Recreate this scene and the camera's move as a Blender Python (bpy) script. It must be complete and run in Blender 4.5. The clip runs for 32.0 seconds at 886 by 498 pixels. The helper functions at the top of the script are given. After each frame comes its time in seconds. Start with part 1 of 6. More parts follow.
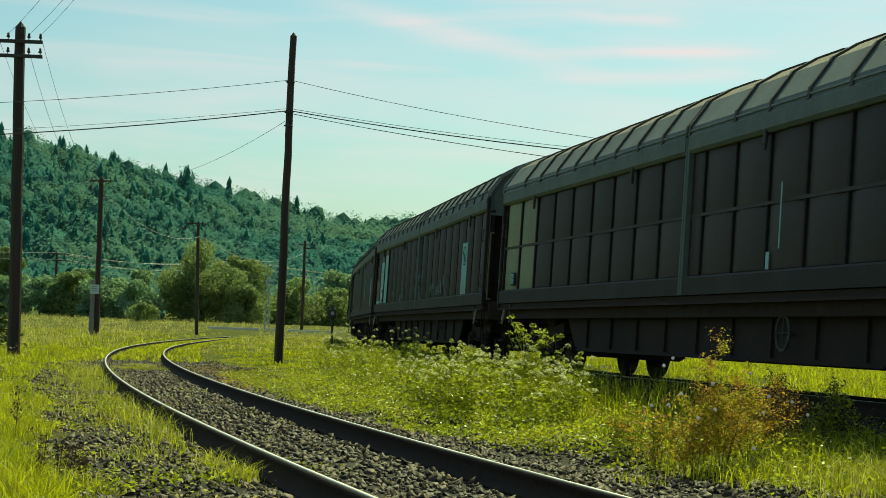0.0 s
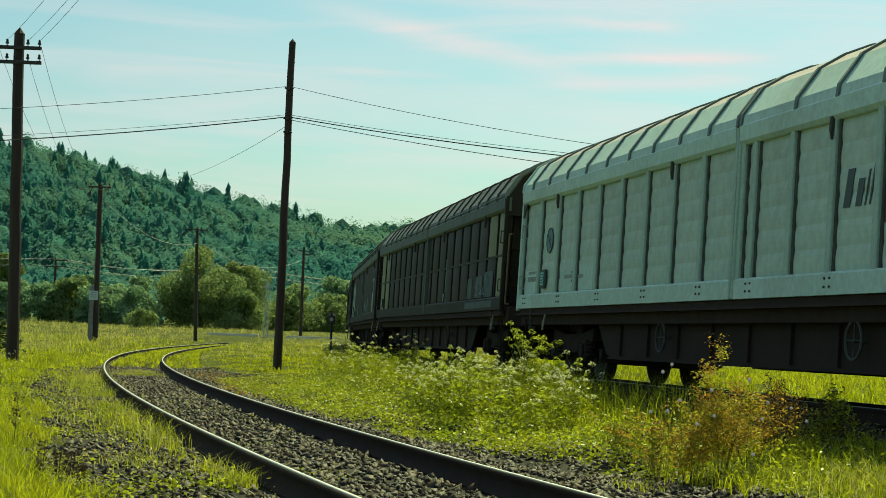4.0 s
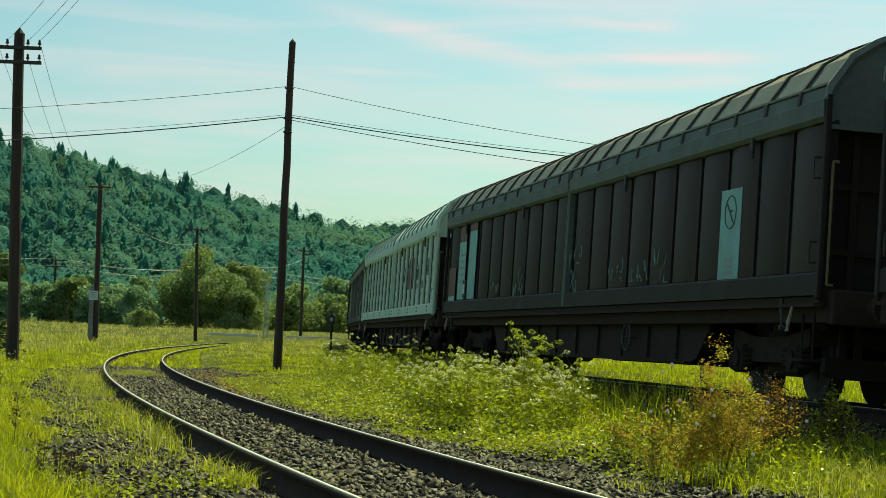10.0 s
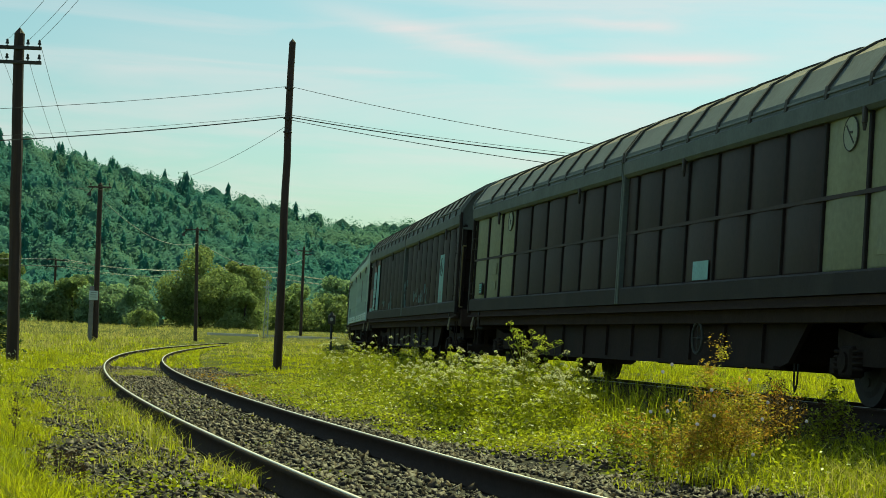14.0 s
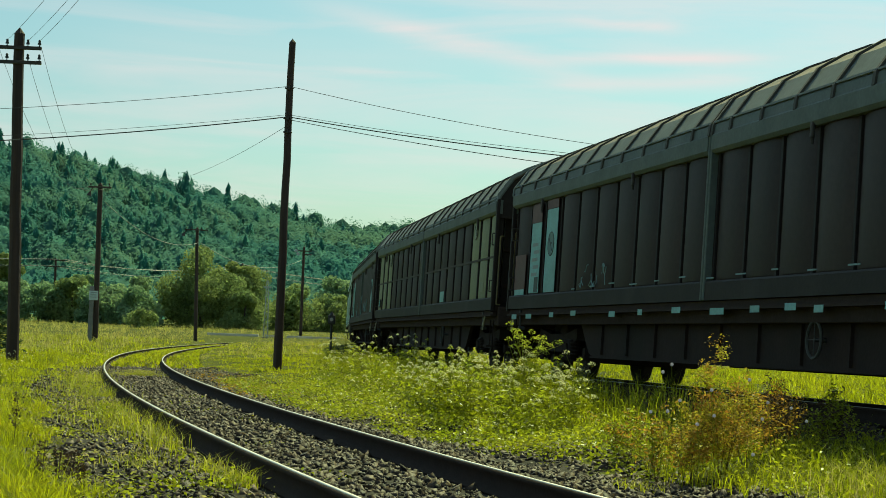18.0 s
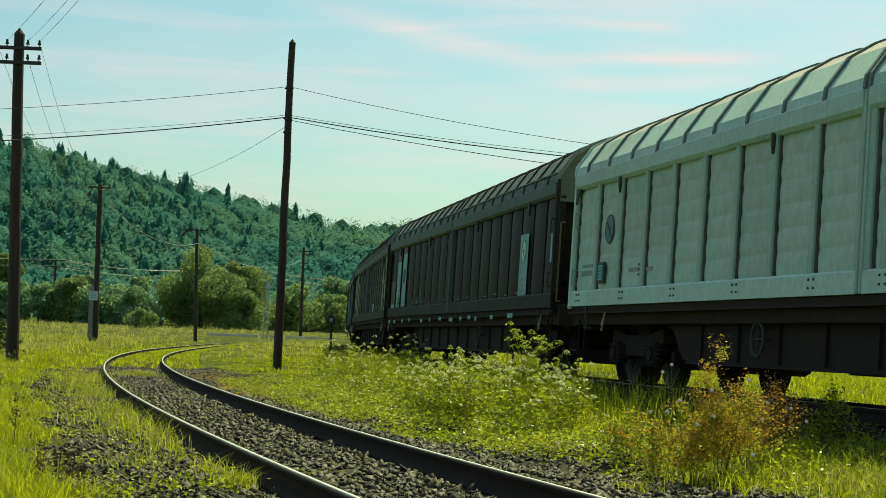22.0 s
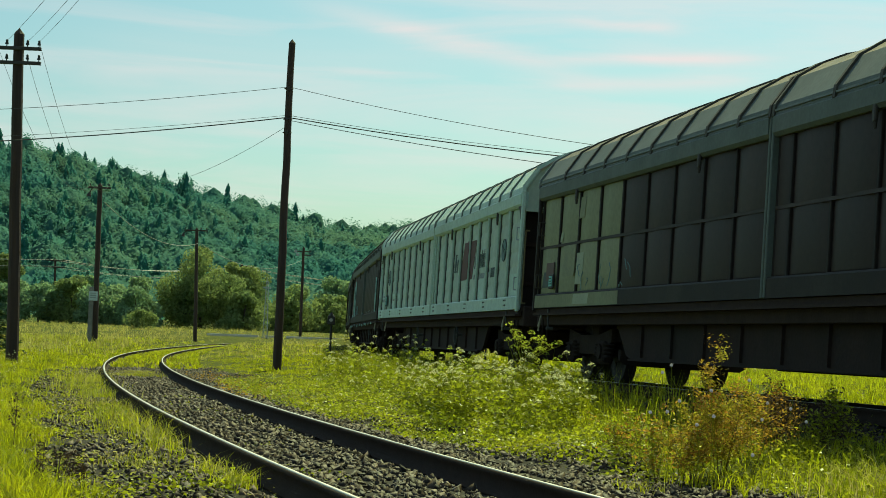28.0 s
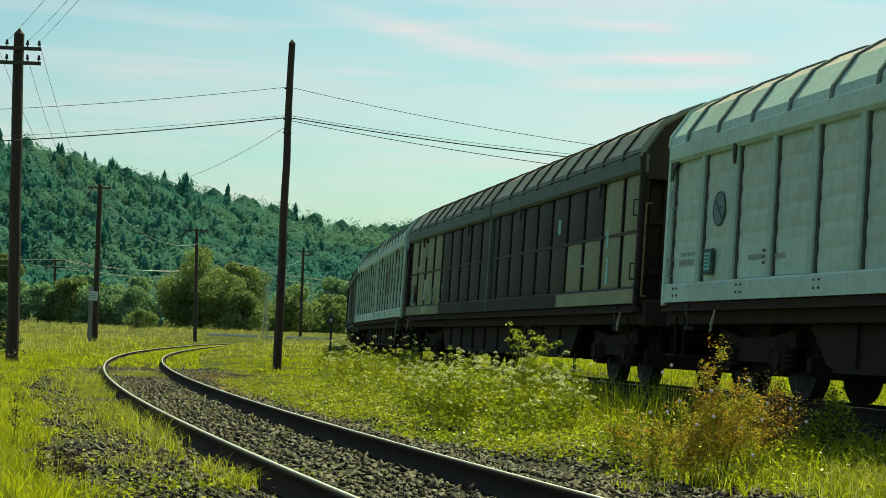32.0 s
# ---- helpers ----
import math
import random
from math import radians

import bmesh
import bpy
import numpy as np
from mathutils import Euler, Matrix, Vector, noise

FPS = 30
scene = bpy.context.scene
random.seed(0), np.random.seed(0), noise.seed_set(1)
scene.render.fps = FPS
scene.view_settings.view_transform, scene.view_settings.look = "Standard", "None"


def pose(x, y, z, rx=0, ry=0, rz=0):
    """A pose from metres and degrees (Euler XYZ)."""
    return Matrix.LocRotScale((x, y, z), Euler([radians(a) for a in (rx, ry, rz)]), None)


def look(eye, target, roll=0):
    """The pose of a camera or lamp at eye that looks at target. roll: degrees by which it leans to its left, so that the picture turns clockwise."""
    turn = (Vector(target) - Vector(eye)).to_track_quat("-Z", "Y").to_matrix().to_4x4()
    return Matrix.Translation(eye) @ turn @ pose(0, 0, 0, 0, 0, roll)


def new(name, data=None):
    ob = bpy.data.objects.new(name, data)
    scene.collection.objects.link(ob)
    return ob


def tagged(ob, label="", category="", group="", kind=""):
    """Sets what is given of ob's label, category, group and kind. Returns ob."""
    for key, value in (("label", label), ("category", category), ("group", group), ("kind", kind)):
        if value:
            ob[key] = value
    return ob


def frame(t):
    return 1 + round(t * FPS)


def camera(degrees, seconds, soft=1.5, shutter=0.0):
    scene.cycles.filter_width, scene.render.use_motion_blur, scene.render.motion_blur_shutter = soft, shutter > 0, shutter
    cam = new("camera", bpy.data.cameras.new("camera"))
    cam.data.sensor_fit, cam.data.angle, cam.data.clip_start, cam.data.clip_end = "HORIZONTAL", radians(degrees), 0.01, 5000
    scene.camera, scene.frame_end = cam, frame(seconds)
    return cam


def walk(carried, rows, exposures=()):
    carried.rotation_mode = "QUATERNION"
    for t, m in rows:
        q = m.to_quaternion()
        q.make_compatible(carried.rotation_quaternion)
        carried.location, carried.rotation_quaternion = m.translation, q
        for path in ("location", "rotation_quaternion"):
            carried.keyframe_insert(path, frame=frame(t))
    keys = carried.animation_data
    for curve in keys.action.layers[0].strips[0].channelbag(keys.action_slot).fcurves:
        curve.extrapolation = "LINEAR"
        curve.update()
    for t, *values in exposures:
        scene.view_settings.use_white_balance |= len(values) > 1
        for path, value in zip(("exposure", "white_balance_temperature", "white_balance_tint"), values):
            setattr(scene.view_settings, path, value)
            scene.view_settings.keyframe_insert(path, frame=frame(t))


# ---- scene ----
# ---------- camera: a telephoto view from a low tripod ----------
EYE = Vector((0.0, 0.0, 0.853))
PITCH, ROLL = 2.871, 2.257
cam = camera(26.93, 32.0, soft=0.85)


def aim(tip, turn=0.0):
    p, a = radians(PITCH + tip), radians(turn)
    return look(EYE, EYE + Vector((math.sin(a) * math.cos(p), math.cos(a) * math.cos(p), math.sin(p))), ROLL)


walk(cam, [(0.0, aim(-0.192, -0.026)), (0.5, aim(-0.115, -0.024)), (1.0, aim(-0.064, -0.018)), (1.5, aim(-0.032, -0.006)), (2.0, aim(-0.014)),
           (2.5, aim(-0.005)), (3.0, aim(0.0)), (12.0, aim(0.0)), (20.0, aim(0.004)), (24.0, aim(0.016, 0.008)), (32.0, aim(0.02, 0.01))],
     exposures=[(0.0, 0.0, 5800, -30), (32.0, 0.0, 5800, -30)])

# ---------- light: late-summer sun, ahead and to the right, behind the train ----------
SUN_AZ, SUN_EL = 20.0, 49.0
sun = new("sun", bpy.data.lights.new("sun", "SUN"))
sun.data.energy, sun.data.angle, sun.data.color = 6.2, radians(0.55), (1.0, 0.80, 0.44)
sd = Vector((math.sin(radians(SUN_AZ)) * math.cos(radians(SUN_EL)), math.cos(radians(SUN_AZ)) * math.cos(radians(SUN_EL)), math.sin(radians(SUN_EL))))
sun.matrix_world = look(sd * 60, (0, 0, 0))

world = bpy.data.worlds.new("sky")
scene.world = world
world.use_nodes = True
wt = world.node_tree
wt.nodes.clear()


def wn(kind, **kw):
    n = wt.nodes.new(kind)
    for k, v in kw.items():
        n.inputs[k].default_value = v
    return n


sky = wt.nodes.new("ShaderNodeTexSky")
sky.sky_type, sky.sun_disc = "NISHITA", False
sky.sun_elevation, sky.sun_rotation = radians(SUN_EL), radians(SUN_AZ)
sky.air_density, sky.dust_density, sky.ozone_density = 1.0, 1.7, 1.0
tc = wt.nodes.new("ShaderNodeTexCoord")
mp = wt.nodes.new("ShaderNodeMapping")
mp.inputs["Rotation"].default_value = (0, radians(9), 0)
mp.inputs["Scale"].default_value = (3.2, 1.0, 26.0)
wt.links.new(tc.outputs["Generated"], mp.inputs["Vector"])
cn = wn("ShaderNodeTexNoise", Scale=1.5, Detail=6.0, Roughness=0.55, Distortion=0.5)
wt.links.new(mp.outputs["Vector"], cn.inputs["Vector"])
cr = wt.nodes.new("ShaderNodeMapRange")
cr.inputs["From Min"].default_value, cr.inputs["From Max"].default_value = 0.47, 0.70
cr.inputs["To Min"].default_value, cr.inputs["To Max"].default_value = 0.0, 0.7
wt.links.new(cn.outputs["Fac"], cr.inputs["Value"])
sx = wt.nodes.new("ShaderNodeSeparateXYZ")
wt.links.new(tc.outputs["Generated"], sx.inputs["Vector"])


def wmath(op, a, b=0.0):
    n = wt.nodes.new("ShaderNodeMath")
    n.operation = op
    for k, v in enumerate((a, b)):
        if isinstance(v, (int, float)):
            n.inputs[k].default_value = v
        else:
            wt.links.new(v, n.inputs[k])
    return n.outputs[0]


# thin cirrus streaks ahead: level, slope, thickness, and their stretch across
fwd = wmath("MAXIMUM", sx.outputs["Y"], 0.05)
su, sw = wmath("DIVIDE", sx.outputs["X"], fwd), wmath("DIVIDE", sx.outputs["Z"], fwd)
veil = 0.0
for lev, slope, thick, mid, half, amount in ((0.1639, -0.222, 0.0065, 0.0, 0.075, 0.7), (0.1536, 0.04, 0.0035, 0.11, 0.055, 0.75), (0.1388, 0.054, 0.0045, 0.11, 0.06, 0.8), (0.1786, -0.028, 0.003, 0.095, 0.03, 0.5), (0.150, -0.02, 0.012, -0.10, 0.10, 0.25)):
    d = wmath("DIVIDE", wmath("SUBTRACT", sw, wmath("ADD", wmath("MULTIPLY", su, slope), lev)), thick)
    e = wmath("DIVIDE", wmath("SUBTRACT", su, mid), half)
    g = wmath("POWER", 2.718, wmath("MULTIPLY", wmath("ADD", wmath("MULTIPLY", d, d), wmath("POWER", wmath("ABSOLUTE", e), 4.0)), -1.0))
    veil = wmath("ADD", veil, wmath("MULTIPLY", g, amount))
veil = wmath("MULTIPLY", veil, wmath("ADD", wmath("MULTIPLY", cn.outputs["Fac"], 1.6), -0.1))
allc = wmath("MINIMUM", wmath("ADD", wmath("MULTIPLY", cr.outputs["Result"], 0.55), veil), 0.9)
cm = wt.nodes.new("ShaderNodeMix")
cm.data_type = "RGBA"
wt.links.new(allc, cm.inputs["Factor"])
wt.links.new(sky.outputs["Color"], cm.inputs["A"])
cm.inputs["B"].default_value = (11.4, 7.6, 8.3, 1)
bg = wt.nodes.new("ShaderNodeBackground")
bg.inputs["Strength"].default_value = 0.095
wt.links.new(cm.outputs["Result"], bg.inputs["Color"])
wo = wt.nodes.new("ShaderNodeOutputWorld")
wt.links.new(bg.outputs["Background"], wo.inputs["Surface"])


# ---------- materials ----------
def mat(name, col, col2=None, rough=0.8, metal=0.0, scale=6.0, bump=0.15, fine=60.0, island=0.0, obj=0.0, leaf=0.0, stain=None, streak=1.0, spec=0.5, contrast=1.0):
    """Two-scale procedural surface. col2: the second tone; island / obj: brightness spread per loose piece / per object; leaf: share of light let through."""
    m = bpy.data.materials.new(name)
    m.use_nodes = True
    t = m.node_tree
    t.nodes.clear()
    out = t.nodes.new("ShaderNodeOutputMaterial")
    b = t.nodes.new("ShaderNodeBsdfPrincipled")
    b.inputs["Roughness"].default_value, b.inputs["Metallic"].default_value = rough, metal
    b.inputs["Specular IOR Level"].default_value = spec
    c = t.nodes.new("ShaderNodeTexCoord")
    mpp = t.nodes.new("ShaderNodeMapping")
    mpp.inputs["Scale"].default_value = (1, 1, streak)
    t.links.new(c.outputs["Object"], mpp.inputs["Vector"])
    n1 = t.nodes.new("ShaderNodeTexNoise")
    n1.inputs["Scale"].default_value, n1.inputs["Detail"].default_value = scale, 5.0
    n2 = t.nodes.new("ShaderNodeTexNoise")
    n2.inputs["Scale"].default_value, n2.inputs["Detail"].default_value = fine, 3.0
    t.links.new(mpp.outputs["Vector"], n1.inputs["Vector"])
    t.links.new(c.outputs["Object"], n2.inputs["Vector"])
    mr = t.nodes.new("ShaderNodeMapRange")
    mr.inputs["From Min"].default_value, mr.inputs["From Max"].default_value = 0.5 - 0.2 / contrast, 0.5 + 0.2 / contrast
    t.links.new(n1.outputs["Fac"], mr.inputs["Value"])
    mx = t.nodes.new("ShaderNodeMix")
    mx.data_type = "RGBA"
    t.links.new(mr.outputs["Result"], mx.inputs["Factor"])
    mx.inputs["A"].default_value = (*col, 1)
    mx.inputs["B"].default_value = (*(col2 or [v * 0.7 for v in col]), 1)
    last = mx.outputs["Result"]
    if stain:
        n3 = t.nodes.new("ShaderNodeTexNoise")
        n3.inputs["Scale"].default_value, n3.inputs["Detail"].default_value = scale * 0.35, 8.0
        t.links.new(mpp.outputs["Vector"], n3.inputs["Vector"])
        r3 = t.nodes.new("ShaderNodeMapRange")
        r3.inputs["From Min"].default_value, r3.inputs["From Max"].default_value, r3.inputs["To Max"].default_value = 0.52, 0.72, 0.8
        t.links.new(n3.outputs["Fac"], r3.inputs["Value"])
        m3 = t.nodes.new("ShaderNodeMix")
        m3.data_type = "RGBA"
        t.links.new(r3.outputs["Result"], m3.inputs["Factor"])
        t.links.new(last, m3.inputs["A"])
        m3.inputs["B"].default_value = (*stain, 1)
        last = m3.outputs["Result"]
    hs = t.nodes.new("ShaderNodeHueSaturation")
    t.links.new(last, hs.inputs["Color"])
    v = t.nodes.new("ShaderNodeMath")
    v.operation = "MULTIPLY_ADD"
    t.links.new(n2.outputs["Fac"], v.inputs[0])
    v.inputs[1].default_value, v.inputs[2].default_value = 0.5, 0.75
    val = v.outputs[0]
    for spread, node, sock in ((island, "ShaderNodeNewGeometry", "Random Per Island"), (obj, "ShaderNodeObjectInfo", "Random")):
        if spread:
            g = t.nodes.new(node)
            a = t.nodes.new("ShaderNodeMath")
            a.operation = "MULTIPLY_ADD"
            t.links.new(g.outputs[sock], a.inputs[0])
            a.inputs[1].default_value, a.inputs[2].default_value = spread, 1 - spread / 2
            mu = t.nodes.new("ShaderNodeMath")
            mu.operation = "MULTIPLY"
            t.links.new(val, mu.inputs[0])
            t.links.new(a.outputs[0], mu.inputs[1])
            val = mu.outputs[0]
    t.links.new(val, hs.inputs["Value"])
    t.links.new(hs.outputs["Color"], b.inputs["Base Color"])
    if bump:
        bp = t.nodes.new("ShaderNodeBump")
        bp.inputs["Strength"].default_value, bp.inputs["Distance"].default_value = bump, 0.02
        t.links.new(n2.outputs["Fac"], bp.inputs["Height"])
        t.links.new(bp.outputs["Normal"], b.inputs["Normal"])
    if leaf:
        tr = t.nodes.new("ShaderNodeBsdfTranslucent")
        t.links.new(hs.outputs["Color"], tr.inputs["Color"])
        ms = t.nodes.new("ShaderNodeMixShader")
        ms.inputs["Fac"].default_value = leaf
        t.links.new(b.outputs["BSDF"], ms.inputs[1])
        t.links.new(tr.outputs["BSDF"], ms.inputs[2])
        t.links.new(ms.outputs["Shader"], out.inputs["Surface"])
    else:
        t.links.new(b.outputs["BSDF"], out.inputs["Surface"])
    return m


M_SOIL = mat("meadow turf", (0.060, 0.070, 0.012), (0.105, 0.108, 0.018), 0.95, scale=0.7, fine=18, bump=0.6, spec=0.05)
M_GRAVEL = mat("gravel bed", (0.03, 0.027, 0.021), (0.055, 0.05, 0.04), 0.95, scale=3, fine=26, bump=1.0, spec=0.1)
M_STONE = mat("ballast stone", (0.024, 0.018, 0.013), (0.100, 0.076, 0.052), 0.65, scale=9, fine=80, island=1.9, bump=0.3, spec=0.25)
M_GRASS = mat("grass blade", (0.30, 0.34, 0.008), (0.50, 0.48, 0.02), 0.38, scale=0.5, fine=3, island=1.1, bump=0, leaf=0.58, spec=0.5)
M_DRY = mat("dry meadow grass", (0.50, 0.42, 0.15), (0.38, 0.39, 0.08), 0.6, scale=0.3, fine=3, island=0.7, bump=0, leaf=0.55, spec=0.2)
M_HERB = mat("herb leaf", (0.23, 0.28, 0.012), (0.42, 0.41, 0.025), 0.45, scale=1.5, fine=5, island=1.1, bump=0, leaf=0.55, spec=0.5)
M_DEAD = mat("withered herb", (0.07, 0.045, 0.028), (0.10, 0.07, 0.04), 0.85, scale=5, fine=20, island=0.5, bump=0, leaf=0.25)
M_RUST = mat("autumn leaf", (0.43, 0.21, 0.035), (0.44, 0.33, 0.045), 0.5, scale=2.2, fine=8, island=0.8, bump=0, leaf=0.62, spec=0.3)
M_OLIVE = mat("yellowing olive leaf", (0.34, 0.31, 0.03), (0.46, 0.37, 0.04), 0.5, scale=2.2, fine=8, island=0.8, bump=0, leaf=0.6, spec=0.3)
M_RSTEM = mat("russet herb stem", (0.15, 0.11, 0.04), (0.10, 0.08, 0.03), 0.7, scale=6, fine=20, bump=0, leaf=0.3, spec=0.2)
M_UMBEL = mat("white umbel", (0.84, 0.80, 0.50), (0.68, 0.68, 0.36), 0.8, scale=7, fine=30, island=0.5, bump=0, leaf=0.45, spec=0.1)
M_YUMBEL = mat("yellow-green umbel", (0.66, 0.66, 0.08), (0.46, 0.54, 0.08), 0.8, scale=7, fine=30, island=0.5, bump=0, leaf=0.55, spec=0.1)
M_CHICORY = mat("chicory petal", (0.45, 0.43, 0.60), (0.55, 0.53, 0.66), 0.7, scale=9, fine=30, island=0.3, bump=0, leaf=0.35, spec=0.1)
M_LEAF = mat("tree leaf", (0.23, 0.30, 0.12), (0.32, 0.36, 0.12), 0.7, scale=0.25, fine=2, island=0.6, bump=0, leaf=0.5, spec=0.1)
# bluish lift in this leaf colour stands for haze over the hedge row
M_LEAF2 = mat("haze-tinted shrub leaf", (0.25, 0.36, 0.205), (0.32, 0.41, 0.20), 0.7, scale=0.3, fine=2, island=0.6, bump=0, leaf=0.5, spec=0.1)
# hillside needle, leaf and floor colours carry the blue of distant haze
M_PINE = mat("haze-tinted conifer needle", (0.116, 0.265, 0.245), (0.128, 0.28, 0.24), 0.95, scale=0.1, fine=1.5, island=0.1, bump=0, leaf=0.5, spec=0.0)
M_WOODS = mat("haze-tinted forest leaf", (0.102, 0.235, 0.22), (0.165, 0.275, 0.205), 0.95, scale=0.016, fine=0.8, contrast=1.6, island=0.06, bump=0, leaf=0.5, spec=0.0)
M_FIRN = mat("dark fir needle", (0.045, 0.075, 0.03), (0.06, 0.095, 0.035), 0.8, scale=3, fine=20, island=0.4, bump=0, leaf=0.3, spec=0.1)
M_FLOOR = mat("haze-tinted forest floor", (0.06, 0.15, 0.125), (0.08, 0.165, 0.12), 0.95, scale=0.05, fine=1, bump=0.3, spec=0.0)
M_BARK = mat("bark", (0.09, 0.07, 0.05), (0.05, 0.04, 0.03), 0.9, scale=5, fine=30, bump=0.6)
M_POLE = mat("tarred wooden pole", (0.035, 0.022, 0.016), (0.065, 0.038, 0.026), 0.75, scale=9, fine=60, bump=0.4, streak=0.08, stain=(0.02, 0.014, 0.012))
M_STUB = mat("weathered concrete", (0.28, 0.27, 0.24), (0.2, 0.2, 0.18), 0.9, scale=5, fine=60, bump=0.4)
M_IRON = mat("dark iron", (0.045, 0.041, 0.039), (0.065, 0.053, 0.043), 0.6, 0.2, scale=14, fine=60)
M_PORC = mat("porcelain insulator", (0.5, 0.48, 0.44), (0.35, 0.33, 0.3), 0.25, scale=12, fine=60, bump=0.05)
M_WIRE = mat("wire", (0.10, 0.10, 0.10), None, 0.7, 0.0, scale=3, fine=40, bump=0, spec=0.2)
M_GALV = mat("galvanised steel", (0.42, 0.46, 0.47), (0.34, 0.37, 0.38), 0.45, 0.55, scale=6, fine=40)
M_SIGN = mat("pale enamel sign", (0.6, 0.68, 0.66), (0.5, 0.58, 0.56), 0.4, scale=6, fine=40, bump=0.05)
M_RAILTOP = mat("polished rail head", (0.52, 0.49, 0.45), (0.38, 0.35, 0.31), 0.42, 1.0, scale=4, fine=90, bump=0.03, streak=1.0)
M_RAIL = mat("rusty rail web", (0.045, 0.030, 0.022), (0.032, 0.023, 0.018), 0.9, 0.0, scale=7, fine=60, bump=0.4, spec=0.15)
# pale colour that paints the gleam of a far line in the meadow
M_FARGLEAM = mat("pale far gleam", (0.74, 0.70, 0.60), (0.62, 0.58, 0.48), 0.9, scale=0.5, fine=10)

M_DARK = mat("dark brown wagon paint", (0.050, 0.032, 0.027), (0.035, 0.025, 0.022), 0.6, scale=1.6, fine=14, bump=0.05, streak=0.25, stain=(0.066, 0.049, 0.041), obj=0.4, spec=0.25)
M_FRAMEP = mat("brown frame paint", (0.032, 0.024, 0.021), (0.024, 0.019, 0.018), 0.65, scale=2, fine=20, bump=0.08, stain=(0.05, 0.042, 0.036), spec=0.2)
M_YEL = mat("faded ochre panel paint", (0.33, 0.335, 0.19), (0.25, 0.255, 0.15), 0.6, scale=1.4, fine=14, bump=0.04, streak=0.3, stain=(0.15, 0.13, 0.08), obj=0.25, spec=0.25)
M_RED = mat("oxide red panel paint", (0.14, 0.05, 0.042), (0.10, 0.04, 0.035), 0.55, scale=1.8, fine=14, bump=0.06, stain=(0.08, 0.05, 0.04))
M_CREAM = mat("cream wagon paint", (0.64, 0.78, 0.67), (0.56, 0.70, 0.60), 0.55, scale=0.9, fine=12, bump=0.05, streak=0.35, stain=(0.42, 0.47, 0.37), obj=0.12, spec=0.3)
M_CREAMRIB = mat("weathered cream rib", (0.56, 0.69, 0.57), (0.42, 0.52, 0.43), 0.6, scale=2.5, fine=20, bump=0.08, streak=0.2, spec=0.3)
M_ROOFD = mat("soiled grey-brown roof sheet", (0.185, 0.145, 0.092), (0.10, 0.092, 0.072), 0.65, 0.0, scale=2.6, fine=10, bump=0.1, stain=(0.07, 0.07, 0.06), spec=0.3)
M_ROOFW = mat("pale roof sheet", (0.56, 0.46, 0.385), (0.46, 0.385, 0.325), 0.5, 0.0, scale=1.1, fine=10, bump=0.08, stain=(0.26, 0.24, 0.19))
M_ROOFRIB = mat("dark roof seam", (0.10, 0.095, 0.08), (0.07, 0.065, 0.055), 0.7, scale=4, fine=30, spec=0.2)
M_UNDER = mat("grimy underframe", (0.046, 0.034, 0.029), (0.060, 0.043, 0.036), 0.9, scale=4, fine=30, bump=0.3, spec=0.12)
M_GIRD = mat("red-brown girder paint", (0.044, 0.029, 0.025), (0.032, 0.024, 0.021), 0.8, scale=2, fine=20, bump=0.15, stain=(0.03, 0.025, 0.022), spec=0.15)
M_WHEEL = mat("worn wheel steel", (0.026, 0.021, 0.019), (0.036, 0.029, 0.025), 0.75, 0.1, scale=8, fine=40)
M_PLATE = mat("white stencil plate", (0.34, 0.57, 0.54), (0.28, 0.48, 0.46), 0.55, scale=3, fine=25, bump=0.03, stain=(0.24, 0.38, 0.36))
M_BAR = mat("dark lettering paint", (0.05, 0.075, 0.07), (0.07, 0.09, 0.08), 0.6, scale=6, fine=40, bump=0)
M_FADED = mat("faded grey lettering", (0.33, 0.36, 0.35), (0.28, 0.31, 0.30), 0.6, scale=6, fine=40, bump=0)
M_LOGO = mat("faded logo red", (0.13, 0.04, 0.038), (0.10, 0.036, 0.034), 0.6, scale=2, fine=20, bump=0.03, stain=(0.07, 0.035, 0.032))
M_YROD = mat("yellow handrail paint", (0.22, 0.18, 0.07), (0.15, 0.12, 0.06), 0.6, scale=9, fine=40)
M_RUBBER = mat("black rubber", (0.015, 0.015, 0.015), None, 0.7, scale=9, fine=40)
M_CHALK = mat("chalk-white scrawl paint", (0.26, 0.36, 0.36), (0.2, 0.29, 0.29), 0.7, scale=9, fine=30, bump=0)
M_CREAMP = mat("grimy grey-white panel paint", (0.60, 0.69, 0.57), (0.50, 0.60, 0.50), 0.6, scale=0.8, fine=9, bump=0.04, streak=1.2, stain=(0.40, 0.42, 0.32), obj=0.15, spec=0.3)
# distant wires are coloured pale to paint the sun's glint on them
M_WIREGLINT = mat("pale sun-glint wire", (0.30, 0.31, 0.30), None, 0.6, 0.1, scale=3, fine=40, bump=0)
M_BEAD = mat("pale roof bead", (0.24, 0.26, 0.245), (0.17, 0.185, 0.175), 0.6, scale=5, fine=30, bump=0.05, spec=0.3)
M_EAVE = mat("worn grey-green eave paint", (0.15, 0.172, 0.155), (0.108, 0.122, 0.11), 0.6, scale=2, fine=20, bump=0.08, stain=(0.16, 0.17, 0.15), spec=0.25)
# dark rib colour paints in the shaded bands between the bowed panels
M_RIBSHADE = mat("dark rib-band shade", (0.022, 0.017, 0.016), (0.03, 0.024, 0.021), 0.65, scale=3, fine=20, bump=0.08, spec=0.2)
# dark tone for the shade beside cream ribs; also gussets and a stencil ring
M_SHADETRIM = mat("dark rib-side shade and trim", (0.10, 0.10, 0.082), (0.06, 0.06, 0.05), 0.8, scale=5, fine=30, bump=0.1)
